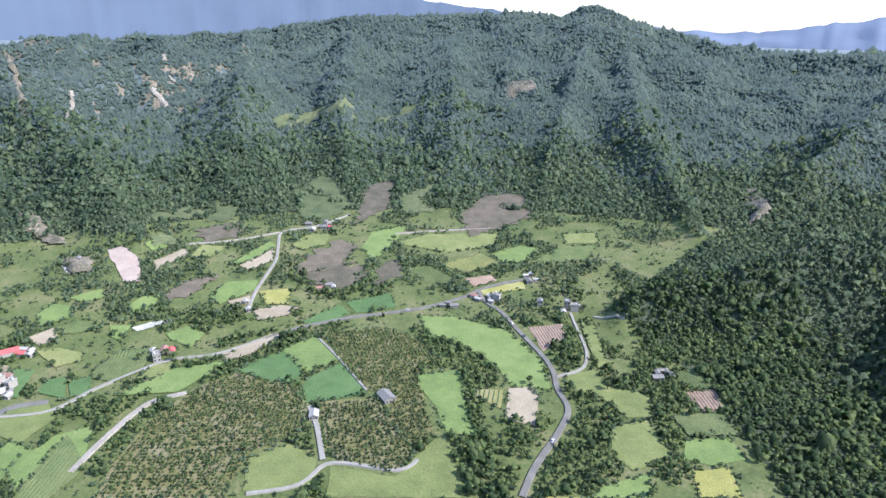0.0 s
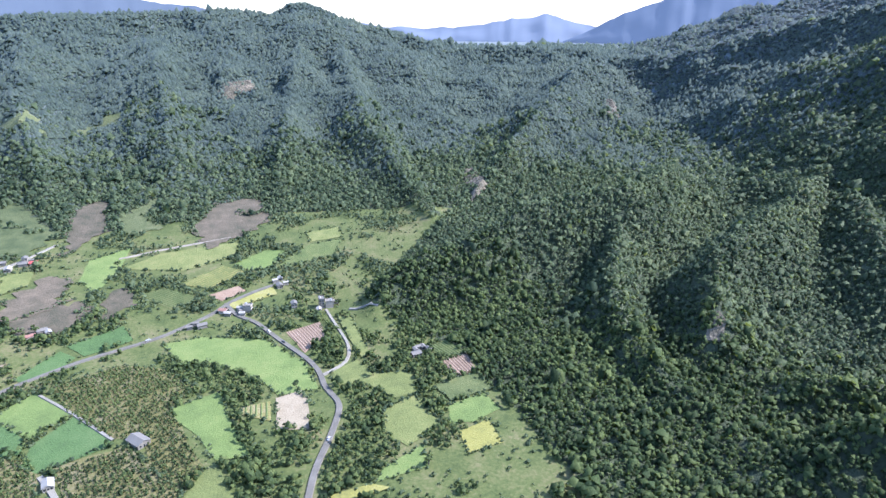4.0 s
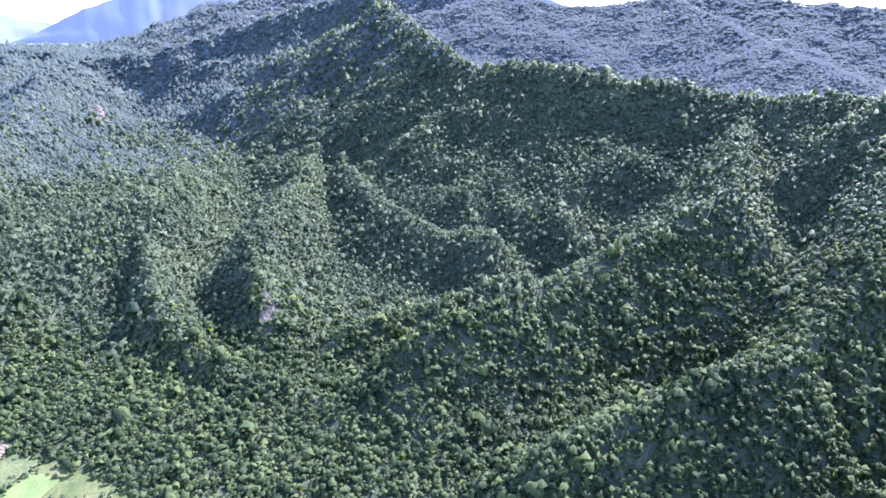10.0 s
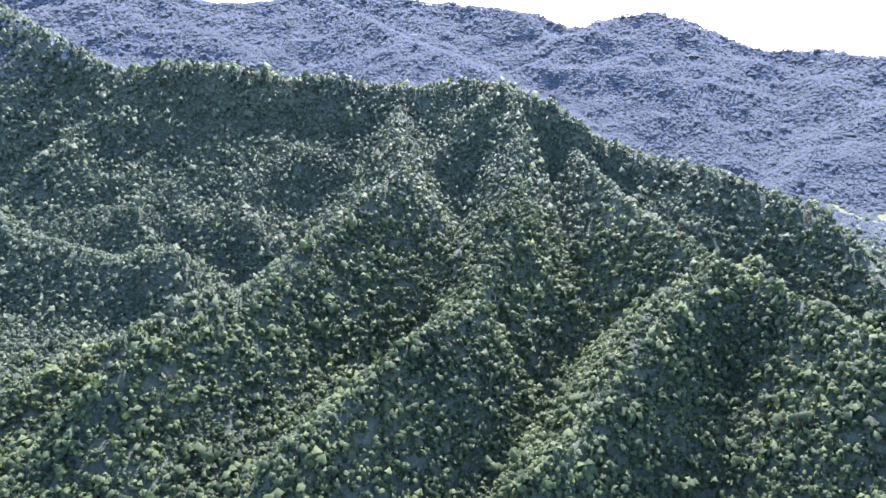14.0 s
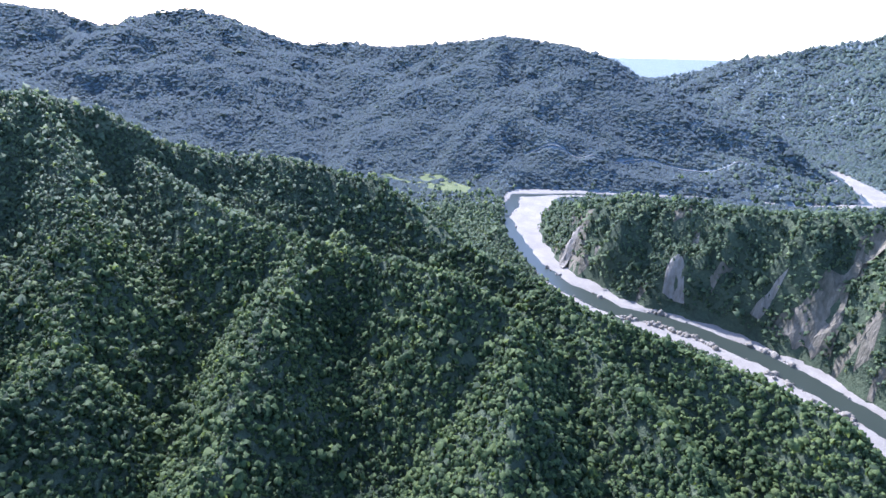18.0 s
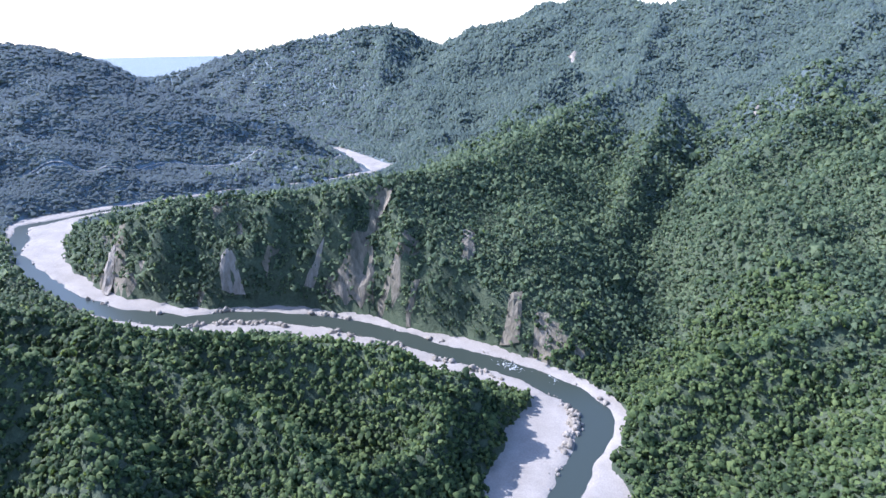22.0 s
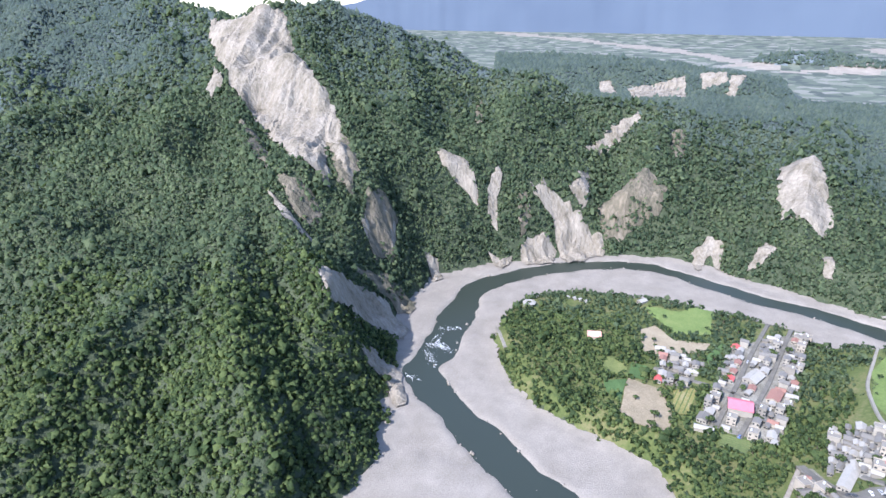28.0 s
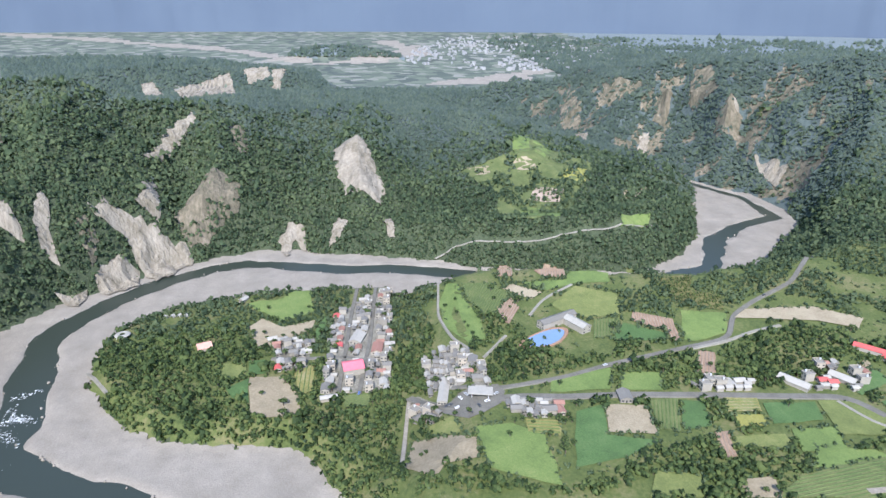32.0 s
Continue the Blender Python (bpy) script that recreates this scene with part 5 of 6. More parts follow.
def drape(outline, step, lift, bump=0.0):
    """The outline cut into pieces of that step and laid on the ground."""
    bm = bmesh.new()
    bm.faces.new([bm.verts.new((x, y, 0)) for x, y in outline])
    bmesh.ops.triangulate(bm, faces=bm.faces[:])
    for axis in (0, 1):
        low, high = min(p[axis] for p in outline), max(p[axis] for p in outline)
        at = math.floor(low / step) * step + step
        while at < high:
            co, no = [0, 0, 0], [0, 0, 0]
            co[axis], no[axis] = at, 1
            bmesh.ops.bisect_plane(bm, geom=bm.verts[:] + bm.edges[:] + bm.faces[:], plane_co=co, plane_no=no)
            at += step
    x, y = np.array([v.co.x for v in bm.verts]), np.array([v.co.y for v in bm.verts])
    z = lie(x, y) + lift
    if bump:
        # rills that run down the fall of the slope
        fall = np.linalg.lstsq(np.column_stack([x, y, np.ones(len(x))]), z, rcond=None)[0][:2]
        fall = fall / (np.hypot(*fall) + 1e-9)
        across, along = x * fall[1] - y * fall[0], x * fall[0] + y * fall[1]
        rills = ridged(across, along * 0.16, 13, 72) + 0.8 * rough(across, along * 0.1, 34, 73)
        z = z + bump * np.maximum(0.5 + 0.4 * fractal(x, y, 22, 71, 3) + 0.8 * rills, -0.6) * np.clip(-outside(x, y, outline) / 6, 0, 1)
    for v, h in zip(bm.verts, z):
        v.co.z = h
    bmesh.ops.recalc_face_normals(bm, faces=bm.faces[:])
    if sum(f.normal.z for f in bm.faces) < 0:
        bmesh.ops.reverse_faces(bm, faces=bm.faces[:])
    return bm


def soften(outline, seed, wild=0.05, most=2.2):
    """More corners, set slightly off the straight, as farmers leave them."""
    out, r = [], random.Random(seed)
    for a, b in zip(outline, [*outline[1:], outline[0]]):
        d = math.dist(a, b)
        n = max(1, int(d / (9 if most < 3 else 6)))
        for k in range(n):
            u = k / n
            off = 0 if k == 0 else (r.random() - 0.5) * min(most, d * wild)
            out.append((a[0] + (b[0] - a[0]) * u - (b[1] - a[1]) / d * off, a[1] + (b[1] - a[1]) * u + (b[0] - a[0]) / d * off))
    return out


def scan(outline, gap, inset):
    """Straight rows across an outline along its longest side: pairs of ends."""
    a, b = max(zip(outline, [*outline[1:], outline[0]]), key=lambda e: math.dist(*e))
    t = math.atan2(b[1] - a[1], b[0] - a[0])
    c, s = math.cos(t), math.sin(t)
    flat = [(x * c + y * s, -x * s + y * c) for x, y in outline]
    rows, v = [], min(p[1] for p in flat) + gap
    while v < max(p[1] for p in flat):
        cuts = sorted(p[0] + (v - p[1]) / (q[1] - p[1]) * (q[0] - p[0]) for p, q in zip(flat, [*flat[1:], flat[0]]) if (p[1] > v) != (q[1] > v))
        for u0, u1 in zip(cuts[::2], cuts[1::2]):
            if u1 - u0 > 2 * inset + 2:
                u0, u1 = u0 + inset, u1 - inset
                rows.append(((u0 * c - v * s, u0 * s + v * c), (u1 * c - v * s, u1 * s + v * c)))
        v += gap
    return rows


def beds(outline, gap, width, high):
    """Raised planting rows."""
    bm = bmesh.new()
    for a, b in scan(outline, gap, 1.0):
        d = math.dist(a, b)
        n = max(1, int(d / 12))
        nx, ny = -(b[1] - a[1]) / d * width / 2, (b[0] - a[0]) / d * width / 2
        before = None
        for k in range(n + 1):
            x, y = a[0] + (b[0] - a[0]) * k / n, a[1] + (b[1] - a[1]) * k / n
            z = float(lie(np.array([x]), np.array([y]))[0]) + 0.6
            now = [bm.verts.new((x + nx, y + ny, z)), bm.verts.new((x, y, z + high)), bm.verts.new((x - nx, y - ny, z))]
            if before:
                bm.faces.new((before[1], before[0], now[0], now[1]))
                bm.faces.new((before[2], before[1], now[1], now[2]))
            before = now
    return bm


ROW_MAT = material("crop_rows", [(0.04, 0.07, 0.022), (0.08, 0.115, 0.035), (0.14, 0.16, 0.06)], 0.9, 0.9, 0.6, patch=12)
EARTH_ROW = material("ploughed_rows", [(0.17, 0.125, 0.09), (0.24, 0.18, 0.13), (0.30, 0.24, 0.18)], 0.9, 0.95, 0.6, patch=12)
for q, (kind, outline) in enumerate(FIELDS):
    size = math.dist(outline[0], outline[len(outline) // 2])
    bm = drape(soften(outline, q, 0.5, 14) if kind in ("burnt", "clearing") else soften(outline, q), 12, 0.25 if kind == "yard" else 0.33 + 0.005 * q)
    me = bpy.data.meshes.new("field")
    bm.to_mesh(me)
    bm.free()
    me.materials.append(FIELD_MATS[kind])
    field = tagged(new("field", me), FIELD_TONES[kind][1], "field", "farm fields")
    if kind in ("stripe", "crop", "red") and size < 160:
        part("crop_rows", beds(outline, 2.6 if kind != "stripe" else 3.6, 1.3, 0.35), EARTH_ROW if kind == "red" else ROW_MAT, field, "raised rows across the field")
    if kind == "orchard":
        rows = [(x, y) for a, b in scan(outline, 2.9, 1.2) for x, y in
                [(a[0] + (b[0] - a[0]) * k / max(1, int(math.dist(a, b) / 2.7)), a[1] + (b[1] - a[1]) * k / max(1, int(math.dist(a, b) / 2.7)))
                 for k in range(int(math.dist(a, b) / 2.7))]]
        if rows:
            at = np.array(rows) + rng.normal(0, 0.35, (len(rows), 2))
            at = at[rng.random(len(at)) < 0.88]
            z = lie(at[:, 0], at[:, 1])
            trees = plant("orchard_trees", np.column_stack([at, z + 1.1]), 1.9 + 1.1 * rng.random(len(at)), BUSH, LEAVES)
            trees.parent = field
            tagged(trees, "small fruit trees in rows", kind="stuff")


def ribbon(line, width, lift, step=6.0):
    bm, before = bmesh.new(), None
    pts = []
    for a, b in zip(line, line[1:]):
        n = max(1, int(math.dist(a, b) / step))
        pts += [(a[0] + (b[0] - a[0]) * k / n, a[1] + (b[1] - a[1]) * k / n) for k in range(n)]
    pts.append(line[-1][:2])
    pts = np.array(pts, float)
    for _ in range(4):
        pts[1:-1] = (pts[:-2] + 2 * pts[1:-1] + pts[2:]) / 4
    along = np.gradient(pts, axis=0)
    along /= np.linalg.norm(along, axis=1)[:, None] + 1e-9
    z = lie(pts[:, 0], pts[:, 1])
    z = np.convolve(np.pad(z, 2, mode="edge"), np.ones(5) / 5, "valid") if len(z) > 5 else z
    z = np.maximum(z, lie(pts[:, 0], pts[:, 1])) + lift
    for (x, y), (dx, dy), h in zip(pts, along, z):
        w = width / 2
        now = [bm.verts.new((x - dy * w, y + dx * w, h)), bm.verts.new((x + dy * w, y - dx * w, h)),
               bm.verts.new((x - dy * (w + 0.5), y + dx * (w + 0.5), h - 1.2)), bm.verts.new((x + dy * (w + 0.5), y - dx * (w + 0.5), h - 1.2))]
        if before:
            for i, j in ((0, 1), (2, 0), (1, 3)):
                bm.faces.new((before[i], before[j], now[j], now[i]))
        before = now
    return bm


for q, (kind, width, line) in enumerate(ROADS):
    ob = part("road", ribbon(line, width * 0.66, 0.95), ROAD_MATS[kind], None)
    tagged(ob, {"asphalt": "grey asphalt road through the fields", "concrete": "pale concrete farm lane", "dirt": "dry dirt track"}[kind], "road", kind="structure")

tagged(part("road_plaza", drape(soften(PLAZA, 5), 8, 0.9), ROAD_MATS["asphalt"], None), "wide asphalt forecourt at the road junction", "road", kind="structure")
for q, (kind, outline) in enumerate(SCARS):
    area = abs(sum(a[0] * b[1] - a[1] * b[0] for a, b in zip(outline, [*outline[1:], outline[0]]))) / 2
    spread = min(9.0, 0.16 * math.sqrt(area))
    ob = part("rock_face", drape(soften(outline, 90 + q, 0.4, spread), 4, 2.6, 2.6 if area < 8000 else 4.5), ROCK if kind == "pale" else EARTH_SCAR, None)
    tagged(ob, "pale bare landslide scar on the slope" if kind == "pale" else "brown exposed rock face with thin scrub", "rock face", kind="structure")

# ---- hedges along the fields ----
hedge = []
for q, (kind, outline) in enumerate(FIELDS):
    r = random.Random(300 + q)
    for a, b in zip(outline, [*outline[1:], outline[0]]):
        if r.random() < 0.55 and farmed(np.array([a[0]]), np.array([a[1]]))[0]:
            n = int(math.dist(a, b) / 2.6)
            for k in range(n):
                if r.random() < 0.75:
                    hedge.append((a[0] + (b[0] - a[0]) * k / max(n, 1) + r.gauss(0, 1.0), a[1] + (b[1] - a[1]) * k / max(n, 1) + r.gauss(0, 1.0)))
hedge = np.array(hedge)
free = np.ones(len(hedge), bool)
for line, half in LANES:
    free &= beside(hedge[:, 0], hedge[:, 1], line)[0] > half + 1.5
hedge = hedge[free]
sizes = 2.0 + 2.2 * rng.random(len(hedge)) ** 2
tagged(plant("hedgerow", np.column_stack([hedge, lie(hedge[:, 0], hedge[:, 1]) + 0.3 * sizes]), sizes, BUSH, HILL_LEAVES),
       "low green hedges and bushes between fields", "hedge", kind="stuff")

# ---- scrub on the rough ground between the fields ----
p = np.column_stack([rng.uniform(-650, 480, 16000), rng.uniform(-40, 790, 16000)])
p = p[farmed(p[:, 0], p[:, 1]) & (wet(p[:, 0], p[:, 1]) > 3) & (np.hypot(p[:, 0], p[:, 1]) > 200)]
p = p[rough(p[:, 0], p[:, 1], 30, 91) > -0.45]
for outline in CLEARED:
    p = p[~within(p[:, 0], p[:, 1], outline)]
for line, half in LANES:
    p = p[beside(p[:, 0], p[:, 1], line)[0] > half + 1.5]
sizes = 1.2 + 3.0 * rng.random(len(p)) ** 2
tagged(plant("scrub", np.column_stack([p, lie(p[:, 0], p[:, 1]) + 0.25 * sizes]), sizes, BUSH, HILL_LEAVES), "low scrub and bushes on rough ground", "scrub", kind="stuff")

# ---- houses ----
def plain(name, tone, spread=0.12, gloss=0.7, size=0.7):
    low, high = tuple(c * (1 - spread) for c in tone), tuple(min(1, c * (1 + spread)) for c in tone)
    return material(name, [low, tone, high], size, gloss, 0.15, patch=4, per_object=0.15)


WALLS = [plain("white_wall", (0.27, 0.25, 0.21)), plain("grey_wall", (0.19, 0.175, 0.148)), plain("cream_wall", (0.32, 0.285, 0.23))]
ROOFS = {"grey": plain("grey_tin", (0.15, 0.142, 0.125), gloss=0.6), "white": plain("white_tin", (0.29, 0.275, 0.24), gloss=0.6),
         "red": plain("red_tin", (0.42, 0.09, 0.08), gloss=0.5), "blue": plain("blue_tin", (0.12, 0.17, 0.25), gloss=0.5),
         "brown": plain("brown_tiles", (0.24, 0.13, 0.10)), "slab": plain("concrete_slab", (0.19, 0.178, 0.152)),
         "salmon": plain("salmon_tiles", (0.48, 0.27, 0.21)), "rose": plain("rose_tin", (0.55, 0.13, 0.16), gloss=0.5), "green": plain("green_tin", (0.12, 0.24, 0.18), gloss=0.5)}
DARK = plain("dark_glass", (0.03, 0.035, 0.04), gloss=0.2)
STEEL = plain("steel", (0.45, 0.46, 0.47), gloss=0.35)


def box(x0, x1, y0, y1, z0, z1, bevel=0.0):
    bm = bmesh.new()
    bmesh.ops.create_cube(bm, size=1.0)
    for v in bm.verts:
        v.co = ((x0 + x1) / 2 + v.co.x * (x1 - x0), (y0 + y1) / 2 + v.co.y * (y1 - y0), (z0 + z1) / 2 + v.co.z * (z1 - z0))
    if bevel:
        bmesh.ops.bevel(bm, geom=bm.edges[:], offset=bevel, segments=1, affect="EDGES")
    return bm


def prism(w, d, z, rise, over):
    """A ridged roof with eaves and thickness."""
    bm = bmesh.new()
    a, b, t = w / 2 + over, d / 2 + over, 0.18
    cut = [(-a, z - over * rise / (w / 2)), (0, z + rise), (a, z - over * rise / (w / 2)), (a, z - over * rise / (w / 2) - t), (0, z + rise - t), (-a, z - over * rise / (w / 2) - t)]
    front, back = [bm.verts.new((x, -b, h)) for x, h in cut], [bm.verts.new((x, b, h)) for x, h in cut]
    for k in range(6):
        bm.faces.new((front[k], front[(k + 1) % 6], back[(k + 1) % 6], back[k]))
    bm.faces.new((front[0], front[5], front[4], front[1]))
    bm.faces.new((front[1], front[4], front[3], front[2]))
    bm.faces.new((back[1], back[4], back[5], back[0]))
    bm.faces.new((back[2], back[3], back[4], back[1]))
    bmesh.ops.recalc_face_normals(bm, faces=bm.faces[:])
    return bm


def tube(x, y, z0, z1, r0, r1, sides=8):
    bm = bmesh.new()
    bmesh.ops.create_cone(bm, cap_ends=True, segments=sides, radius1=r0, radius2=r1, depth=z1 - z0)
    bmesh.ops.translate(bm, verts=bm.verts, vec=(x, y, (z0 + z1) / 2))
    return bm


def house(name, w, d, storeys, roof, wall, label, gable=True, tank=False, category="house"):
    """A house that stands at the world's origin, with its front towards -y."""
    top = new(name)
    tagged(top, label, category, "village houses")
    h = 3.0 * storeys + 0.2
    body = box(-w / 2, w / 2, -d / 2, d / 2, -1.5, h)
    if gable:
        rise = w * 0.22
        for y in (-d / 2, d / 2):
            body.faces.new([body.verts.new(p) for p in ((-w / 2 + 0.02, y, h - 0.05), (w / 2 - 0.02, y, h - 0.05), (0, y, h + rise - 0.12))])
    part("wall", body, wall, top)
    if gable:
        part("roof", prism(w, d, h, w * 0.22, 0.5), ROOFS[roof], top)
    else:
        part("roof", box(-w / 2 - 0.25, w / 2 + 0.25, -d / 2 - 0.25, d / 2 + 0.25, h, h + 0.22), ROOFS[roof], top)
        for x0, x1, y0, y1 in ((-w / 2 - 0.25, w / 2 + 0.25, -d / 2 - 0.25, -d / 2 - 0.05), (-w / 2 - 0.25, w / 2 + 0.25, d / 2 + 0.05, d / 2 + 0.25),
                               (-w / 2 - 0.25, -w / 2 - 0.05, -d / 2 - 0.05, d / 2 + 0.05), (w / 2 + 0.05, w / 2 + 0.25, -d / 2 - 0.05, d / 2 + 0.05)):
            part("parapet", box(x0, x1, y0, y1, h + 0.22, h + 0.9), wall, top)
    part("door", box(-0.5, 0.5, -d / 2 - 0.06, -d / 2 + 0.05, 0.0, 2.1), DARK, top)
    for f in range(storeys):
        z = 1.0 + 3.0 * f
        for x in (-w * 0.3, w * 0.3):
            for y in (-d / 2, d / 2):
                part("window", box(x - 0.7, x + 0.7, y - 0.05, y + 0.05, z, z + 1.2), DARK, top)
    if tank:
        tank_ob = part("water_tank", tube(w * 0.25, d * 0.2, h + 0.5, h + 2.1, 0.7, 0.65), STEEL, top, "stainless steel water tank")
        part("lid", tube(w * 0.25, d * 0.2, h + 2.1, h + 2.25, 0.3, 0.22), STEEL, tank_ob)
    return top


KINDS = [house("house", 5.5, 8, 1, "grey", WALLS[1], "single storey grey house with a ridged tin roof"),
         house("house", 6, 8.5, 1, "white", WALLS[0], "single storey white house with a pale tin roof"),
         house("house", 5.5, 7.5, 2, "slab", WALLS[0], "two storey white concrete house with a flat roof", False, True),
         house("house", 6.5, 7.5, 2, "slab", WALLS[2], "two storey cream concrete house with a roof parapet", False, True),
         house("house", 5, 7, 1, "brown", WALLS[2], "low cream cottage with brown roof tiles"),
         house("house", 5.5, 9, 1, "blue", WALLS[1], "long low house with a blue tin roof"),
         house("house", 5.5, 7, 1, "red", WALLS[0], "white house with a red tin roof"),
         house("house", 5, 7.5, 3, "slab", WALLS[1], "three storey grey concrete town house with a flat roof", False, True),
         house("house", 4.2, 6, 1, "white", WALLS[1], "small shed with a white tin roof"),
         house("house", 7, 10, 1, "grey", WALLS[0], "broad workshop with a grey tin roof"),
         house("shed", 3, 5, 1, "grey", WALLS[1], "small grey tin lean-to beside the houses", category="shed"),
         house("shed", 4, 5, 1, "white", WALLS[0], "small white tin lean-to beside the houses", category="shed"),
         house("house", 5, 7, 2, "grey", WALLS[0], "two storey white house with a grey ridged roof")]
WIDE = [4.3, 4.6, 4.2, 4.4, 3.8, 4.6, 4, 4, 3.2, 5.2, 2.4, 2.6, 3.8]
ODDS = [8, 6, 7, 4, 5, 0.5, 2, 3, 6, 2, 12, 10, 6]


def ground_at(x, y):
    return float(lie(np.array([x]), np.array([y]))[0])


taken = [(x, y, 9) for x, y in SPOTS.values()]
standing = 0
for q, (number, outline) in enumerate(VILLAGES):
    r = random.Random(40 + q)
    a, b = max(zip(outline, [*outline[1:], outline[0]]), key=lambda e: math.dist(*e))
    face = math.degrees(math.atan2(b[1] - a[1], b[0] - a[0]))
    made = tries = 0
    while made < number and tries < 1500:
        tries += 1
        k = r.choices(range(len(KINDS)), ODDS)[0]
        x, y = r.uniform(min(p[0] for p in outline), max(p[0] for p in outline)), r.uniform(min(p[1] for p in outline), max(p[1] for p in outline))
        if not within(np.array([x]), np.array([y]), outline)[0] or any(math.hypot(x - u, y - v) < g + WIDE[k] * 0.82 for u, v, g in taken):
            continue
        if any(beside(np.array([x]), np.array([y]), line)[0][0] < half + WIDE[k] * 0.75 for line, half in LANES):
            continue
        copy_thing(KINDS[k], pose(x, y, ground_at(x, y) + 0.1, 0, 0, face + r.choice((0, 90, 90, 180, 270)) + r.gauss(0, 4)))
        taken.append((x, y, WIDE[k] * 0.82))
        made += 1
for ob in KINDS:
    for child in ob.children_recursive:
        bpy.data.objects.remove(child)
    bpy.data.objects.remove(ob)


def stand(ob, spot, turn):
    x, y = SPOTS[spot]
    ob.matrix_basis = pose(x, y, ground_at(x, y) + 0.1, 0, 0, turn)


stand(house("assembly_hall", 15, 17, 2, "rose", WALLS[0], "assembly hall with a bright rose red tin roof", category="hall"), "hall", 8)
stand(house("school", 9, 40, 2, "grey", WALLS[0], "long white two storey school building with a grey roof", True, category="school"), "school_a", 24)
stand(house("school", 10, 24, 2, "white", WALLS[0], "white school wing with a pale roof", category="school"), "school_b", -66)
stand(house("house", 12, 12, 1, "salmon", WALLS[2], "house with a salmon tiled roof among trees"), "salmon", 20)
stand(house("warehouse", 9, 22, 1, "white", WALLS[0], "long white tin warehouse beside the road", category="warehouse"), "white_a", -60)
stand(house("warehouse", 9, 18, 1, "white", WALLS[1], "white tin warehouse beside the road", category="warehouse"), "white_b", -60)
stand(house("row_house", 8, 24, 1, "red", WALLS[0], "row of houses under a red roof"), "red_row", -50)
stand(house("barn", 9, 13, 1, "grey", WALLS[1], "farm barn with a dark grey roof in the orchard", category="barn"), "barn", 35)
stand(house("shed", 6, 8, 1, "white", WALLS[0], "white farm shed at the end of a lane", category="shed"), "shed", 10)
stand(house("hut", 6, 9, 1, "white", WALLS[0], "white hut at the edge of the terrace", category="hut"), "hut", 60)
stand(house("row_house", 9, 17, 1, "brown", WALLS[2], "brown roofed row house in the village"), "brick_row", 80)
stand(house("market_hall", 11, 18, 1, "white", WALLS[0], "broad hall with a white roof in the village", category="hall"), "white_hall", 70)
stand(house("shop_row", 7, 26, 1, "white", WALLS[0], "row of shops with a white awning roof", category="shop"), "long_white", 75)
stand(house("shed", 5, 13, 1, "white", WALLS[0], "narrow white shed beside the village street", category="shed"), "shed_b", 5)
stand(house("house", 9, 12, 1, "grey", WALLS[1], "grey farmhouse beside a bare field"), "house_b", 80)

# the filling station: a canopy on posts beside the junction
station = tagged(new("filling_station"), "roadside filling station with a white flat canopy", "filling station")
part("canopy", box(-9, 9, -5, 5, 4.6, 5.4, 0.1), ROOFS["white"], station)
for x in (-6, 6):
    for y in (-3, 3):
        part("post", tube(x, y, -0.5, 4.6, 0.25, 0.25), STEEL, station)
    part("pump", box(x - 0.4, x + 0.4, -0.3, 0.3, 0.0, 1.6, 0.05), ROOFS["red"], station, "red fuel pump")
part("kiosk", box(-4, 4, 6.2, 10, -0.5, 3.2), WALLS[0], station)
stand(station, "canopy", 75)

# the farm pond: blue water between banks of red earth
pond = tagged(new("pond"), "small blue pond with bare red earth banks", "pond")
x, y = SPOTS["court"]
cz = ground_at(x, y)
CLAY = plain("red_earth", (0.24, 0.15, 0.10))
POND_WATER = material("pond_water", [(0.13, 0.20, 0.30), (0.16, 0.24, 0.36)], 3.0, 0.12, 0.05)
bank, before = bmesh.new(), None
RIM = [(1.0, -1.2), (0.97, 0.5), (0.86, 0.8), (0.78, 0.1)]
first = None
for k in range(36):
    a = k * math.tau / 36
    swell = 1 + 0.09 * math.sin(2 * a + 1) + 0.06 * math.sin(3 * a)
    now = [bank.verts.new((26 * q * swell * math.cos(a), 13 * q * swell * math.sin(a), h)) for q, h in RIM]
    first = first or now
    if before:
        for i in range(3):
            bank.faces.new((before[i], now[i], now[i + 1], before[i + 1]))
    before = now
for i in range(3):
    bank.faces.new((before[i], first[i], first[i + 1], before[i + 1]))
part("earth_bank", bank, CLAY, pond)
pool = bmesh.new()
pool.faces.new([pool.verts.new((21.4 * (1 + 0.09 * math.sin(2 * a + 1) + 0.06 * math.sin(3 * a)) * math.cos(a),
                                10.7 * (1 + 0.09 * math.sin(2 * a + 1) + 0.06 * math.sin(3 * a)) * math.sin(a), 0.3)) for a in [k * math.tau / 36 for k in range(36)]])
part("water", pool, POND_WATER, pond)
pond.matrix_basis = pose(x, y, cz + 0.6, 0, 0, 115)

# the round pavilion and the row of tents in the riverside park
pavilion = tagged(new("pavilion"), "round white park pavilion with an open middle", "pavilion")
roof_ring = bmesh.new()
before = first = None
for k in range(25):
    a = k * math.tau / 24
    now = [roof_ring.verts.new((q * math.cos(a), q * math.sin(a), h)) for q, h in ((7.0, 3.2), (6.9, 3.5), (4.6, 4.4), (2.4, 4.0), (2.5, 3.7))]
    if before:
        for i in range(4):
            roof_ring.faces.new((before[i], now[i], now[i + 1], before[i + 1]))
    before = now
part("roof", roof_ring, ROOFS["white"], pavilion)
for k in range(8):
    part("post", tube(6 * math.cos(k * 0.785), 6 * math.sin(k * 0.785), -0.8, 3.5, 0.16, 0.16, 6), STEEL, pavilion)
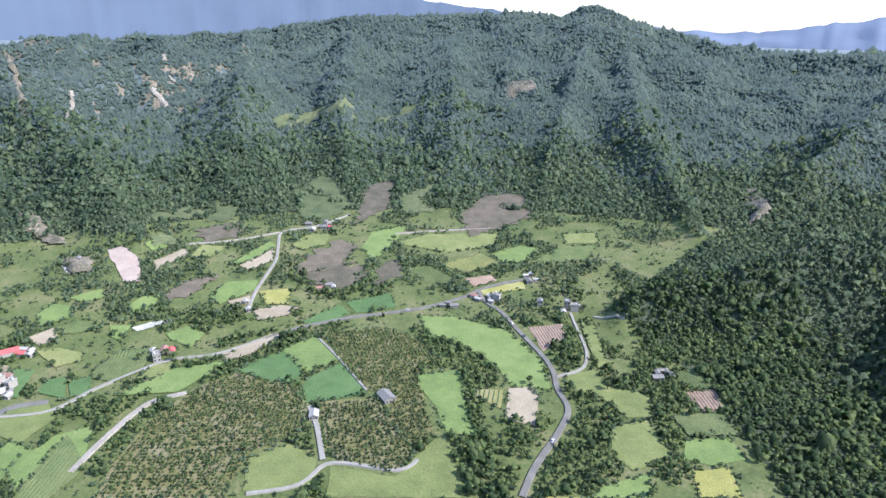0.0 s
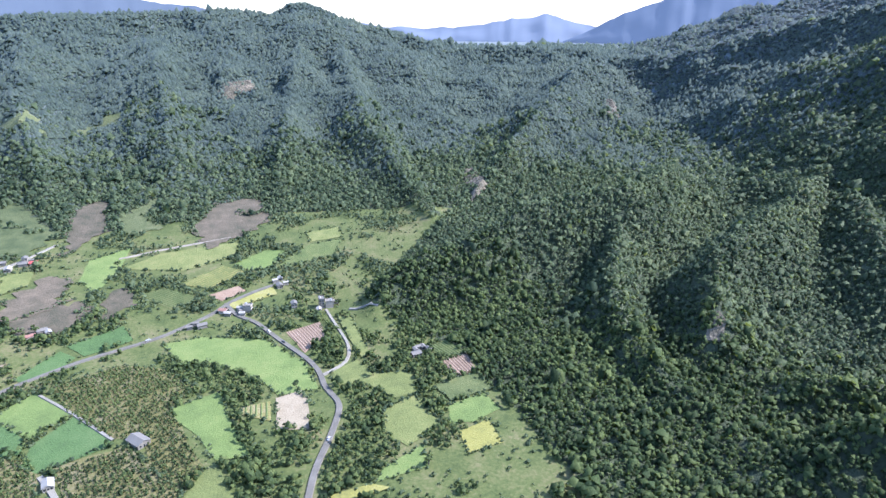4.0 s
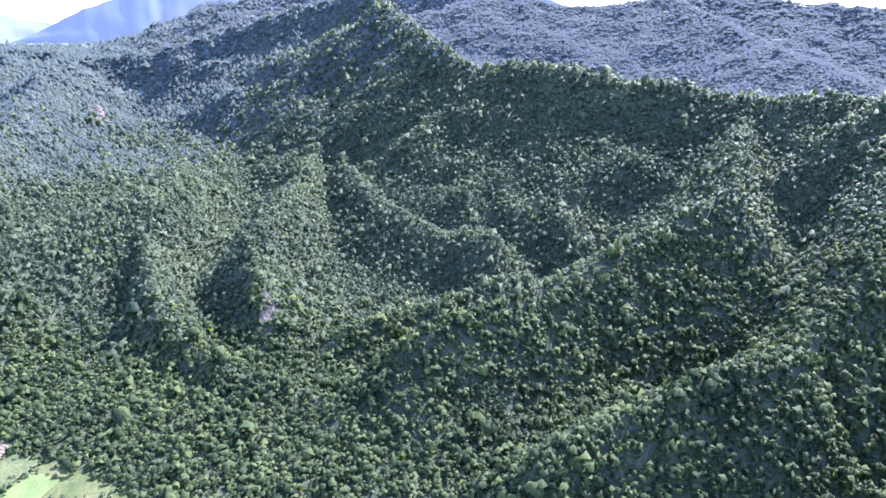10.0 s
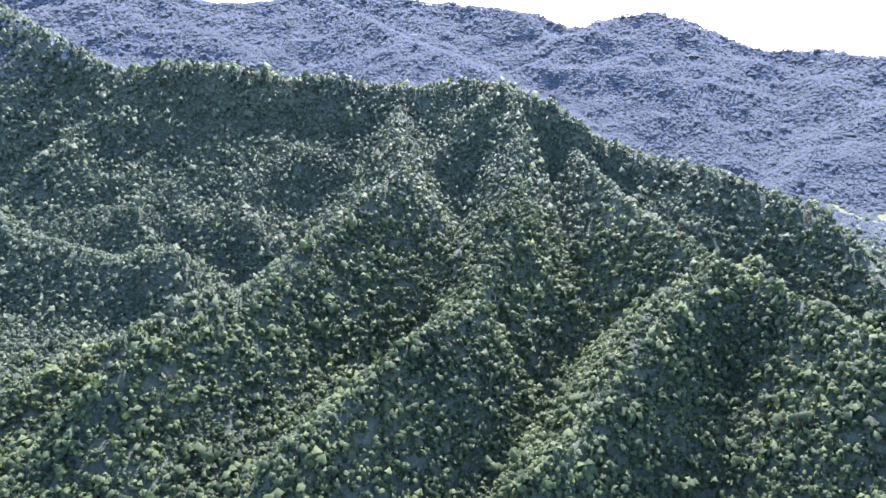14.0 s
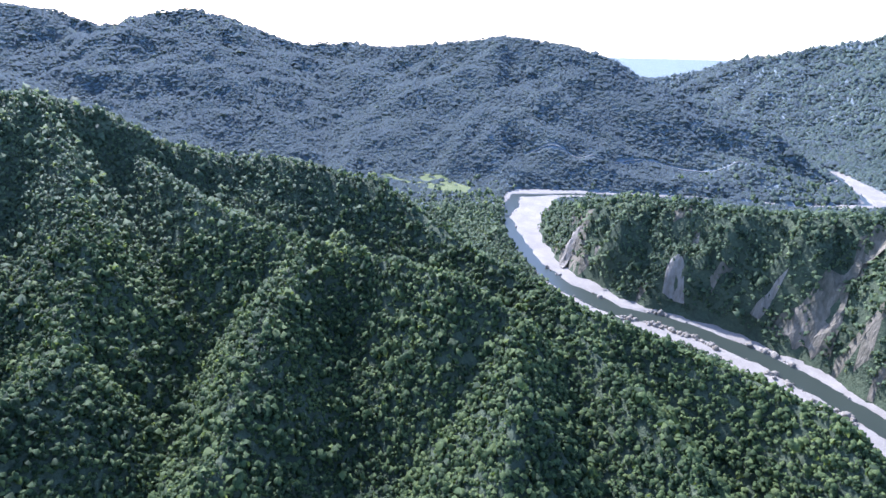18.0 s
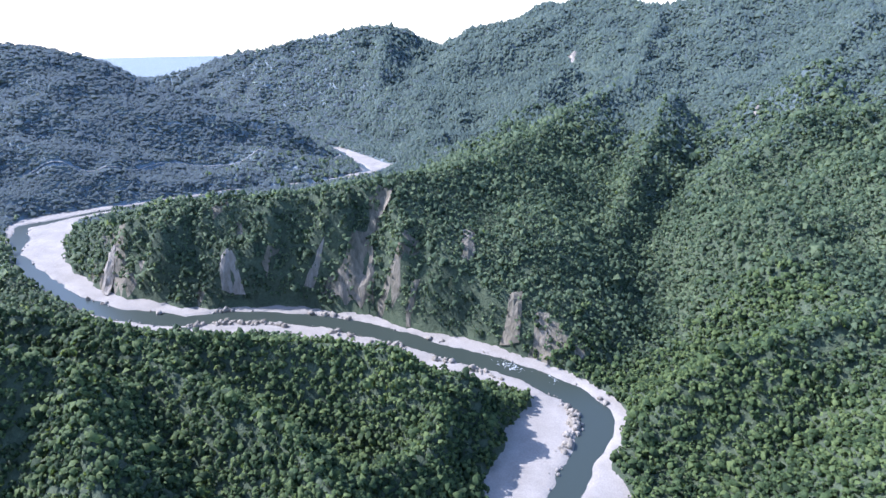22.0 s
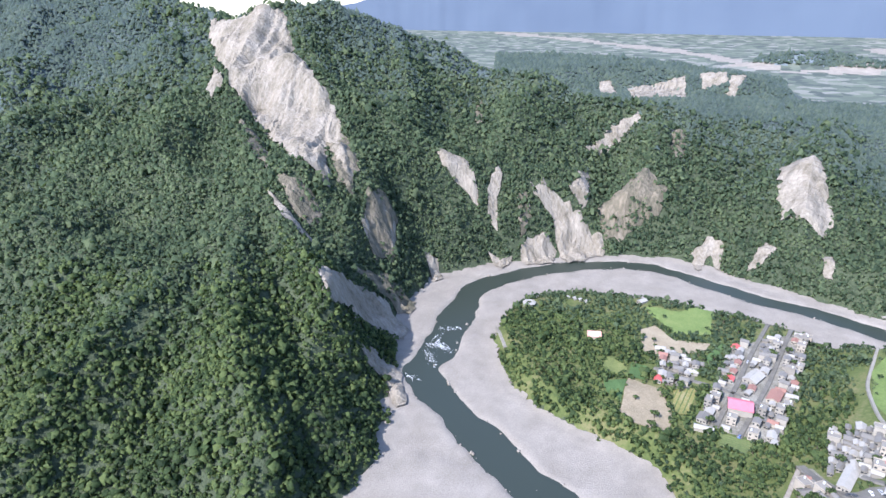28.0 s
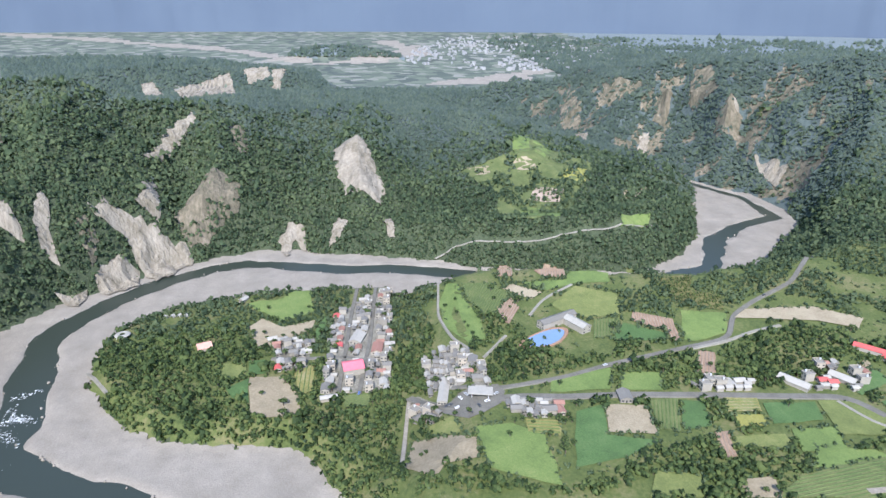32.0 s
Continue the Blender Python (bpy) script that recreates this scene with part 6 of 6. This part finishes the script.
stand(pavilion, "pavilion", 0)
for k in range(4):
    tent = tagged(new("tent"), "small white arched tent in the park", "tent", "park tents")
    arch = bmesh.new()
    rows = []
    for y in (-2.2, 2.2):
        rows.append([arch.verts.new((2.4 * math.cos(q * 0.393), y, 3.0 * math.sin(q * 0.393))) for q in range(9)])
    for q in range(8):
        arch.faces.new((rows[0][q], rows[0][q + 1], rows[1][q + 1], rows[1][q]))
    arch.faces.new(rows[1])
    part("cover", arch, ROOFS["white"], tent)
    for y in (-2.1, 2.1):
        part("pole", tube(0, y, -0.6, 2.95, 0.06, 0.06, 5), STEEL, tent)
    x, y = SPOTS["tents"]
    x, y = x - 8.5 + 0.4 * k, y - 9 + 6.5 * k
    tent.matrix_basis = pose(x, y, ground_at(x, y) + 0.1, 0, 0, 60)

# ---- cars at the junction and in the streets ----
CAR_PAINT = [("white", plain("white_paint", (0.6, 0.6, 0.6), gloss=0.3)), ("silver", plain("silver_paint", (0.35, 0.36, 0.37), gloss=0.3)),
             ("dark", plain("dark_paint", (0.05, 0.055, 0.06), gloss=0.3)), ("blue", plain("blue_paint", (0.06, 0.12, 0.28), gloss=0.3))]
TYRE = plain("tyre", (0.03, 0.03, 0.03))


def car(tone, paint):
    top = tagged(new("car"), "small " + tone + " car parked at the roadside", "car", "parked cars")
    part("body", box(-0.85, 0.85, -2.1, 2.1, 0.3, 0.95, 0.15), paint, top)
    part("cabin", box(-0.75, 0.75, -1.1, 1.3, 0.92, 1.45, 0.2), DARK, top)
    part("roof", box(-0.62, 0.62, -0.8, 1.0, 1.44, 1.5, 0.02), paint, top)
    for x in (-0.8, 0.8):
        for y in (-1.3, 1.3):
            wheel = tube(0, 0, -0.1, 0.1, 0.32, 0.32, 12)
            bmesh.ops.rotate(wheel, verts=wheel.verts, matrix=Euler((0, math.pi / 2, 0)).to_matrix())
            bmesh.ops.translate(wheel, verts=wheel.verts, vec=(x, y, 0.32))
            wheel_ob = part("wheel", wheel, TYRE, top)
            rim = tube(0, 0, -0.11, 0.11, 0.19, 0.19, 10)
            bmesh.ops.rotate(rim, verts=rim.verts, matrix=Euler((0, math.pi / 2, 0)).to_matrix())
            bmesh.ops.translate(rim, verts=rim.verts, vec=(x, y, 0.32))
            part("rim", rim, STEEL, wheel_ob)
    return top


r = random.Random(21)
CARS = [car(*q) for q in CAR_PAINT]
px, py = sum(p[0] for p in PLAZA) / len(PLAZA), sum(p[1] for p in PLAZA) / len(PLAZA)
for k in range(9):
    u = r.choice(PLAZA)
    q = 0.45 + 0.35 * r.random()
    x, y = px + (u[0] - px) * q + r.gauss(0, 1), py + (u[1] - py) * q + r.gauss(0, 1)
    copy_thing(r.choice(CARS[:3]), pose(x, y, ground_at(x, y) + 0.92, 0, 0, r.choice((20, 110, 200)) + r.gauss(0, 8)))
for kind, width, line in ROADS:
    if kind == "asphalt":
        for a, b in zip(line, line[1:]):
            if r.random() < 0.3:
                u, turn_of = r.random(), math.degrees(math.atan2(b[1] - a[1], b[0] - a[0])) - 90
                x, y = a[0] + (b[0] - a[0]) * u, a[1] + (b[1] - a[1]) * u
                copy_thing(r.choice(CARS), pose(x, y, ground_at(x, y) + 0.8, 0, 0, turn_of))
for ob in CARS:
    for child in ob.children_recursive:
        bpy.data.objects.remove(child)
    bpy.data.objects.remove(ob)

# ---- trees that stand singly ----
BARK = plain("bark", (0.10, 0.08, 0.06))


def tree(size, seed):
    global rng
    held, rng = rng, np.random.default_rng(seed)
    top = tagged(new("tree"), "green broadleaf tree standing among fields and houses", "tree", "single trees")
    trunk = tube(0, 0, -0.6, size * 0.5, size * 0.05, size * 0.025, 7)
    for k in range(4):
        a = k * 1.6 + seed
        limb = tube(0, 0, 0, size * 0.35, size * 0.022, size * 0.008, 5)
        bmesh.ops.rotate(limb, verts=limb.verts, matrix=Euler((0.75, 0, a)).to_matrix())
        bmesh.ops.translate(limb, verts=limb.verts, vec=(0, 0, size * (0.32 + 0.04 * k)))
        me = bpy.data.meshes.new("limb")
        limb.to_mesh(me)
        trunk.from_mesh(me)
        limb.free()
        bpy.data.meshes.remove(me)
    part("trunk", trunk, BARK, top)
    vs, fs, n = [], [], 0
    for c in range(4):
        v, f = crown(16, 0.17)
        a = c * 1.57 + seed
        wide = size * (0.42 + 0.12 * rng.random())
        vs.append(v * wide + np.array([math.cos(a) * size * 0.16, math.sin(a) * size * 0.16, size * (0.55 + 0.12 * rng.random())]))
        fs.append(f + n)
        n += len(v)
    crown_ob = new("crown", sheet("crown", np.vstack(vs), np.vstack(fs), LEAVES, smooth=True))
    crown_ob.parent = top
    rng = held
    return top


MODELS = [tree(5, 1), tree(8, 2), tree(4.5, 3), tree(6, 4), tree(9, 5)]
r = random.Random(77)
planted = 0
spots_for_trees = []
for number, outline in VILLAGES:
    cx, cy = sum(p[0] for p in outline) / len(outline), sum(p[1] for p in outline) / len(outline)
    spread = 0.6 * max(math.dist(p, (cx, cy)) for p in outline)
    spots_for_trees += [(r.gauss(cx, spread), r.gauss(cy, spread)) for _ in range(number * 2)]
for kind, outline in FIELDS:
    if kind in ("grass", "pasture", "tan", "crop"):
        a = r.choice(outline)
        spots_for_trees.append((a[0] + r.gauss(0, 3), a[1] + r.gauss(0, 3)))
r.shuffle(spots_for_trees)
for x, y in spots_for_trees:
    if planted >= 290:
        break
    if any(math.hypot(x - u, y - v) < g + 1.0 for u, v, g in taken) or any(beside(np.array([x]), np.array([y]), line)[0][0] < half + 1.5 for line, half in LANES):
        continue
    if wet(np.array([x]), np.array([y]))[0] < 8:
        continue
    copy_thing(r.choice(MODELS), pose(x, y, ground_at(x, y), 0, 0, r.random() * 360))
    taken.append((x, y, 2.5))
    planted += 1
for ob in MODELS:
    for child in ob.children_recursive:
        bpy.data.objects.remove(child)
    bpy.data.objects.remove(ob)

# ---- the town in the wide valley, far off ----
r = random.Random(9)
far_v, far_f = [], []
while len(far_v) < 520 * 8:
    x, y = r.uniform(min(p[0] for p in TOWN), max(p[0] for p in TOWN)), r.uniform(min(p[1] for p in TOWN), max(p[1] for p in TOWN))
    if not within(np.array([x]), np.array([y]), TOWN)[0] or r.random() > 0.35 + 0.65 * float(rough(np.array([x]), np.array([y]), 160, 5)[0] > -0.1):
        continue
    z, w, d, h, t = ground_at(x, y), r.uniform(6, 16), r.uniform(6, 14), r.uniform(4, 12), r.random() * 3
    n = len(far_v)
    for q in range(8):
        u, v = (w if q & 1 else -w) / 2, (d if q & 2 else -d) / 2
        far_v.append((x + u * math.cos(t) - v * math.sin(t), y + u * math.sin(t) + v * math.cos(t), z + (h if q & 4 else -1)))
    far_f += [tuple(n + k for k in f) for f in ((0, 1, 5, 4), (1, 3, 7, 5), (3, 2, 6, 7), (2, 0, 4, 6), (4, 5, 7, 6))]
tagged(new("far_town", sheet("far_town", far_v, far_f, plain("far_walls", (0.27, 0.27, 0.27)), smooth=False)), "pale buildings of a distant town on the plain", "town", kind="stuff")

# ---- boulders along the river ----
stones, sizes = [], []
for course in CHANNELS:
    for a, b in zip(course, course[1:]):
        n = int(math.dist(a[:2], b[:2]) / 2.2)
        for k in range(n):
            u = k / max(n, 1)
            side = r.choice((-1, 1)) * (a[2] + abs(r.gauss(2, 4)))
            d = math.dist(a[:2], b[:2])
            x, y = a[0] + (b[0] - a[0]) * u - (b[1] - a[1]) / d * side, a[1] + (b[1] - a[1]) * u + (b[0] - a[0]) / d * side
            stones.append((x, y))
            sizes.append(0.8 + 2.6 * r.random() ** 4)
stones = np.array(stones)
keep_stone = (wet(stones[:, 0], stones[:, 1]) < 3) & (np.array([r.random() for _ in stones]) < 0.5)
stones, sizes = stones[keep_stone], np.array(sizes)[keep_stone]
tagged(plant("boulders", np.column_stack([stones, np.full(len(stones), 0.5)]), sizes, STONES, GRAVEL), "grey boulders along the river's edge", "boulder", kind="stuff")

# ---- broken rock along the foot of the headland ----
rocks, sizes = [], []
for a, b in zip(CHANNELS[1], CHANNELS[1][1:]):
    d = math.dist(a[:2], b[:2])
    if math.hypot(*a[:2]) < 800:
        for k in range(int(d * 1.6)):
            u, side = r.random(), -(a[2] + 2 + 9 * r.random())
            if r.random() < 0.2:
                side = a[2] + 1 + 3 * r.random()
            rocks.append((a[0] + (b[0] - a[0]) * u - (b[1] - a[1]) / d * side, a[1] + (b[1] - a[1]) * u + (b[0] - a[0]) / d * side))
            sizes.append(1.8 + 6.0 * r.random() ** 2.5)
rocks, sizes = np.array(rocks), np.array(sizes)
near_bank = (wet(rocks[:, 0], rocks[:, 1]) < 7) & (rough(rocks[:, 0], rocks[:, 1], 34, 7) + 0.5 * rough(rocks[:, 0], rocks[:, 1], 11, 8) > 0.12)
rocks, sizes = rocks[near_bank], sizes[near_bank]
tagged(plant("shore_rocks", np.column_stack([rocks, np.maximum(lie(rocks[:, 0], rocks[:, 1]), 0.3) + 0.15 * sizes]), sizes, STONES, ROCK), "broken pale rocks at the foot of the cliffs", "rocks", kind="stuff")

# ---- white water where the river breaks over shallows ----
FOAM = material("foam", [(0.45, 0.47, 0.47), (0.6, 0.62, 0.62)], 0.6, 0.6, 0.3)
flecks = []
for x, y in RAPIDS:
    a = r.random() * 3
    for _ in range(60):
        u, v = r.gauss(0, 7), r.gauss(0, 2.6)
        flecks.append((x + u * math.cos(a) - v * math.sin(a), y + u * math.sin(a) + v * math.cos(a)))
flecks = np.array(flecks)
flecks = flecks[stream(flecks[:, 0], flecks[:, 1]) > 1]
FLECKS = [(v * np.array([1.6, 0.7, 0.18]), f) for v, f in STONES]
tagged(plant("white_water", np.column_stack([flecks, np.full(len(flecks), 0.16)]), 0.5 + 1.4 * rng.random(len(flecks)) ** 2, FLECKS, FOAM), "flecks of white water over the river's shallows", "rapids", kind="stuff")
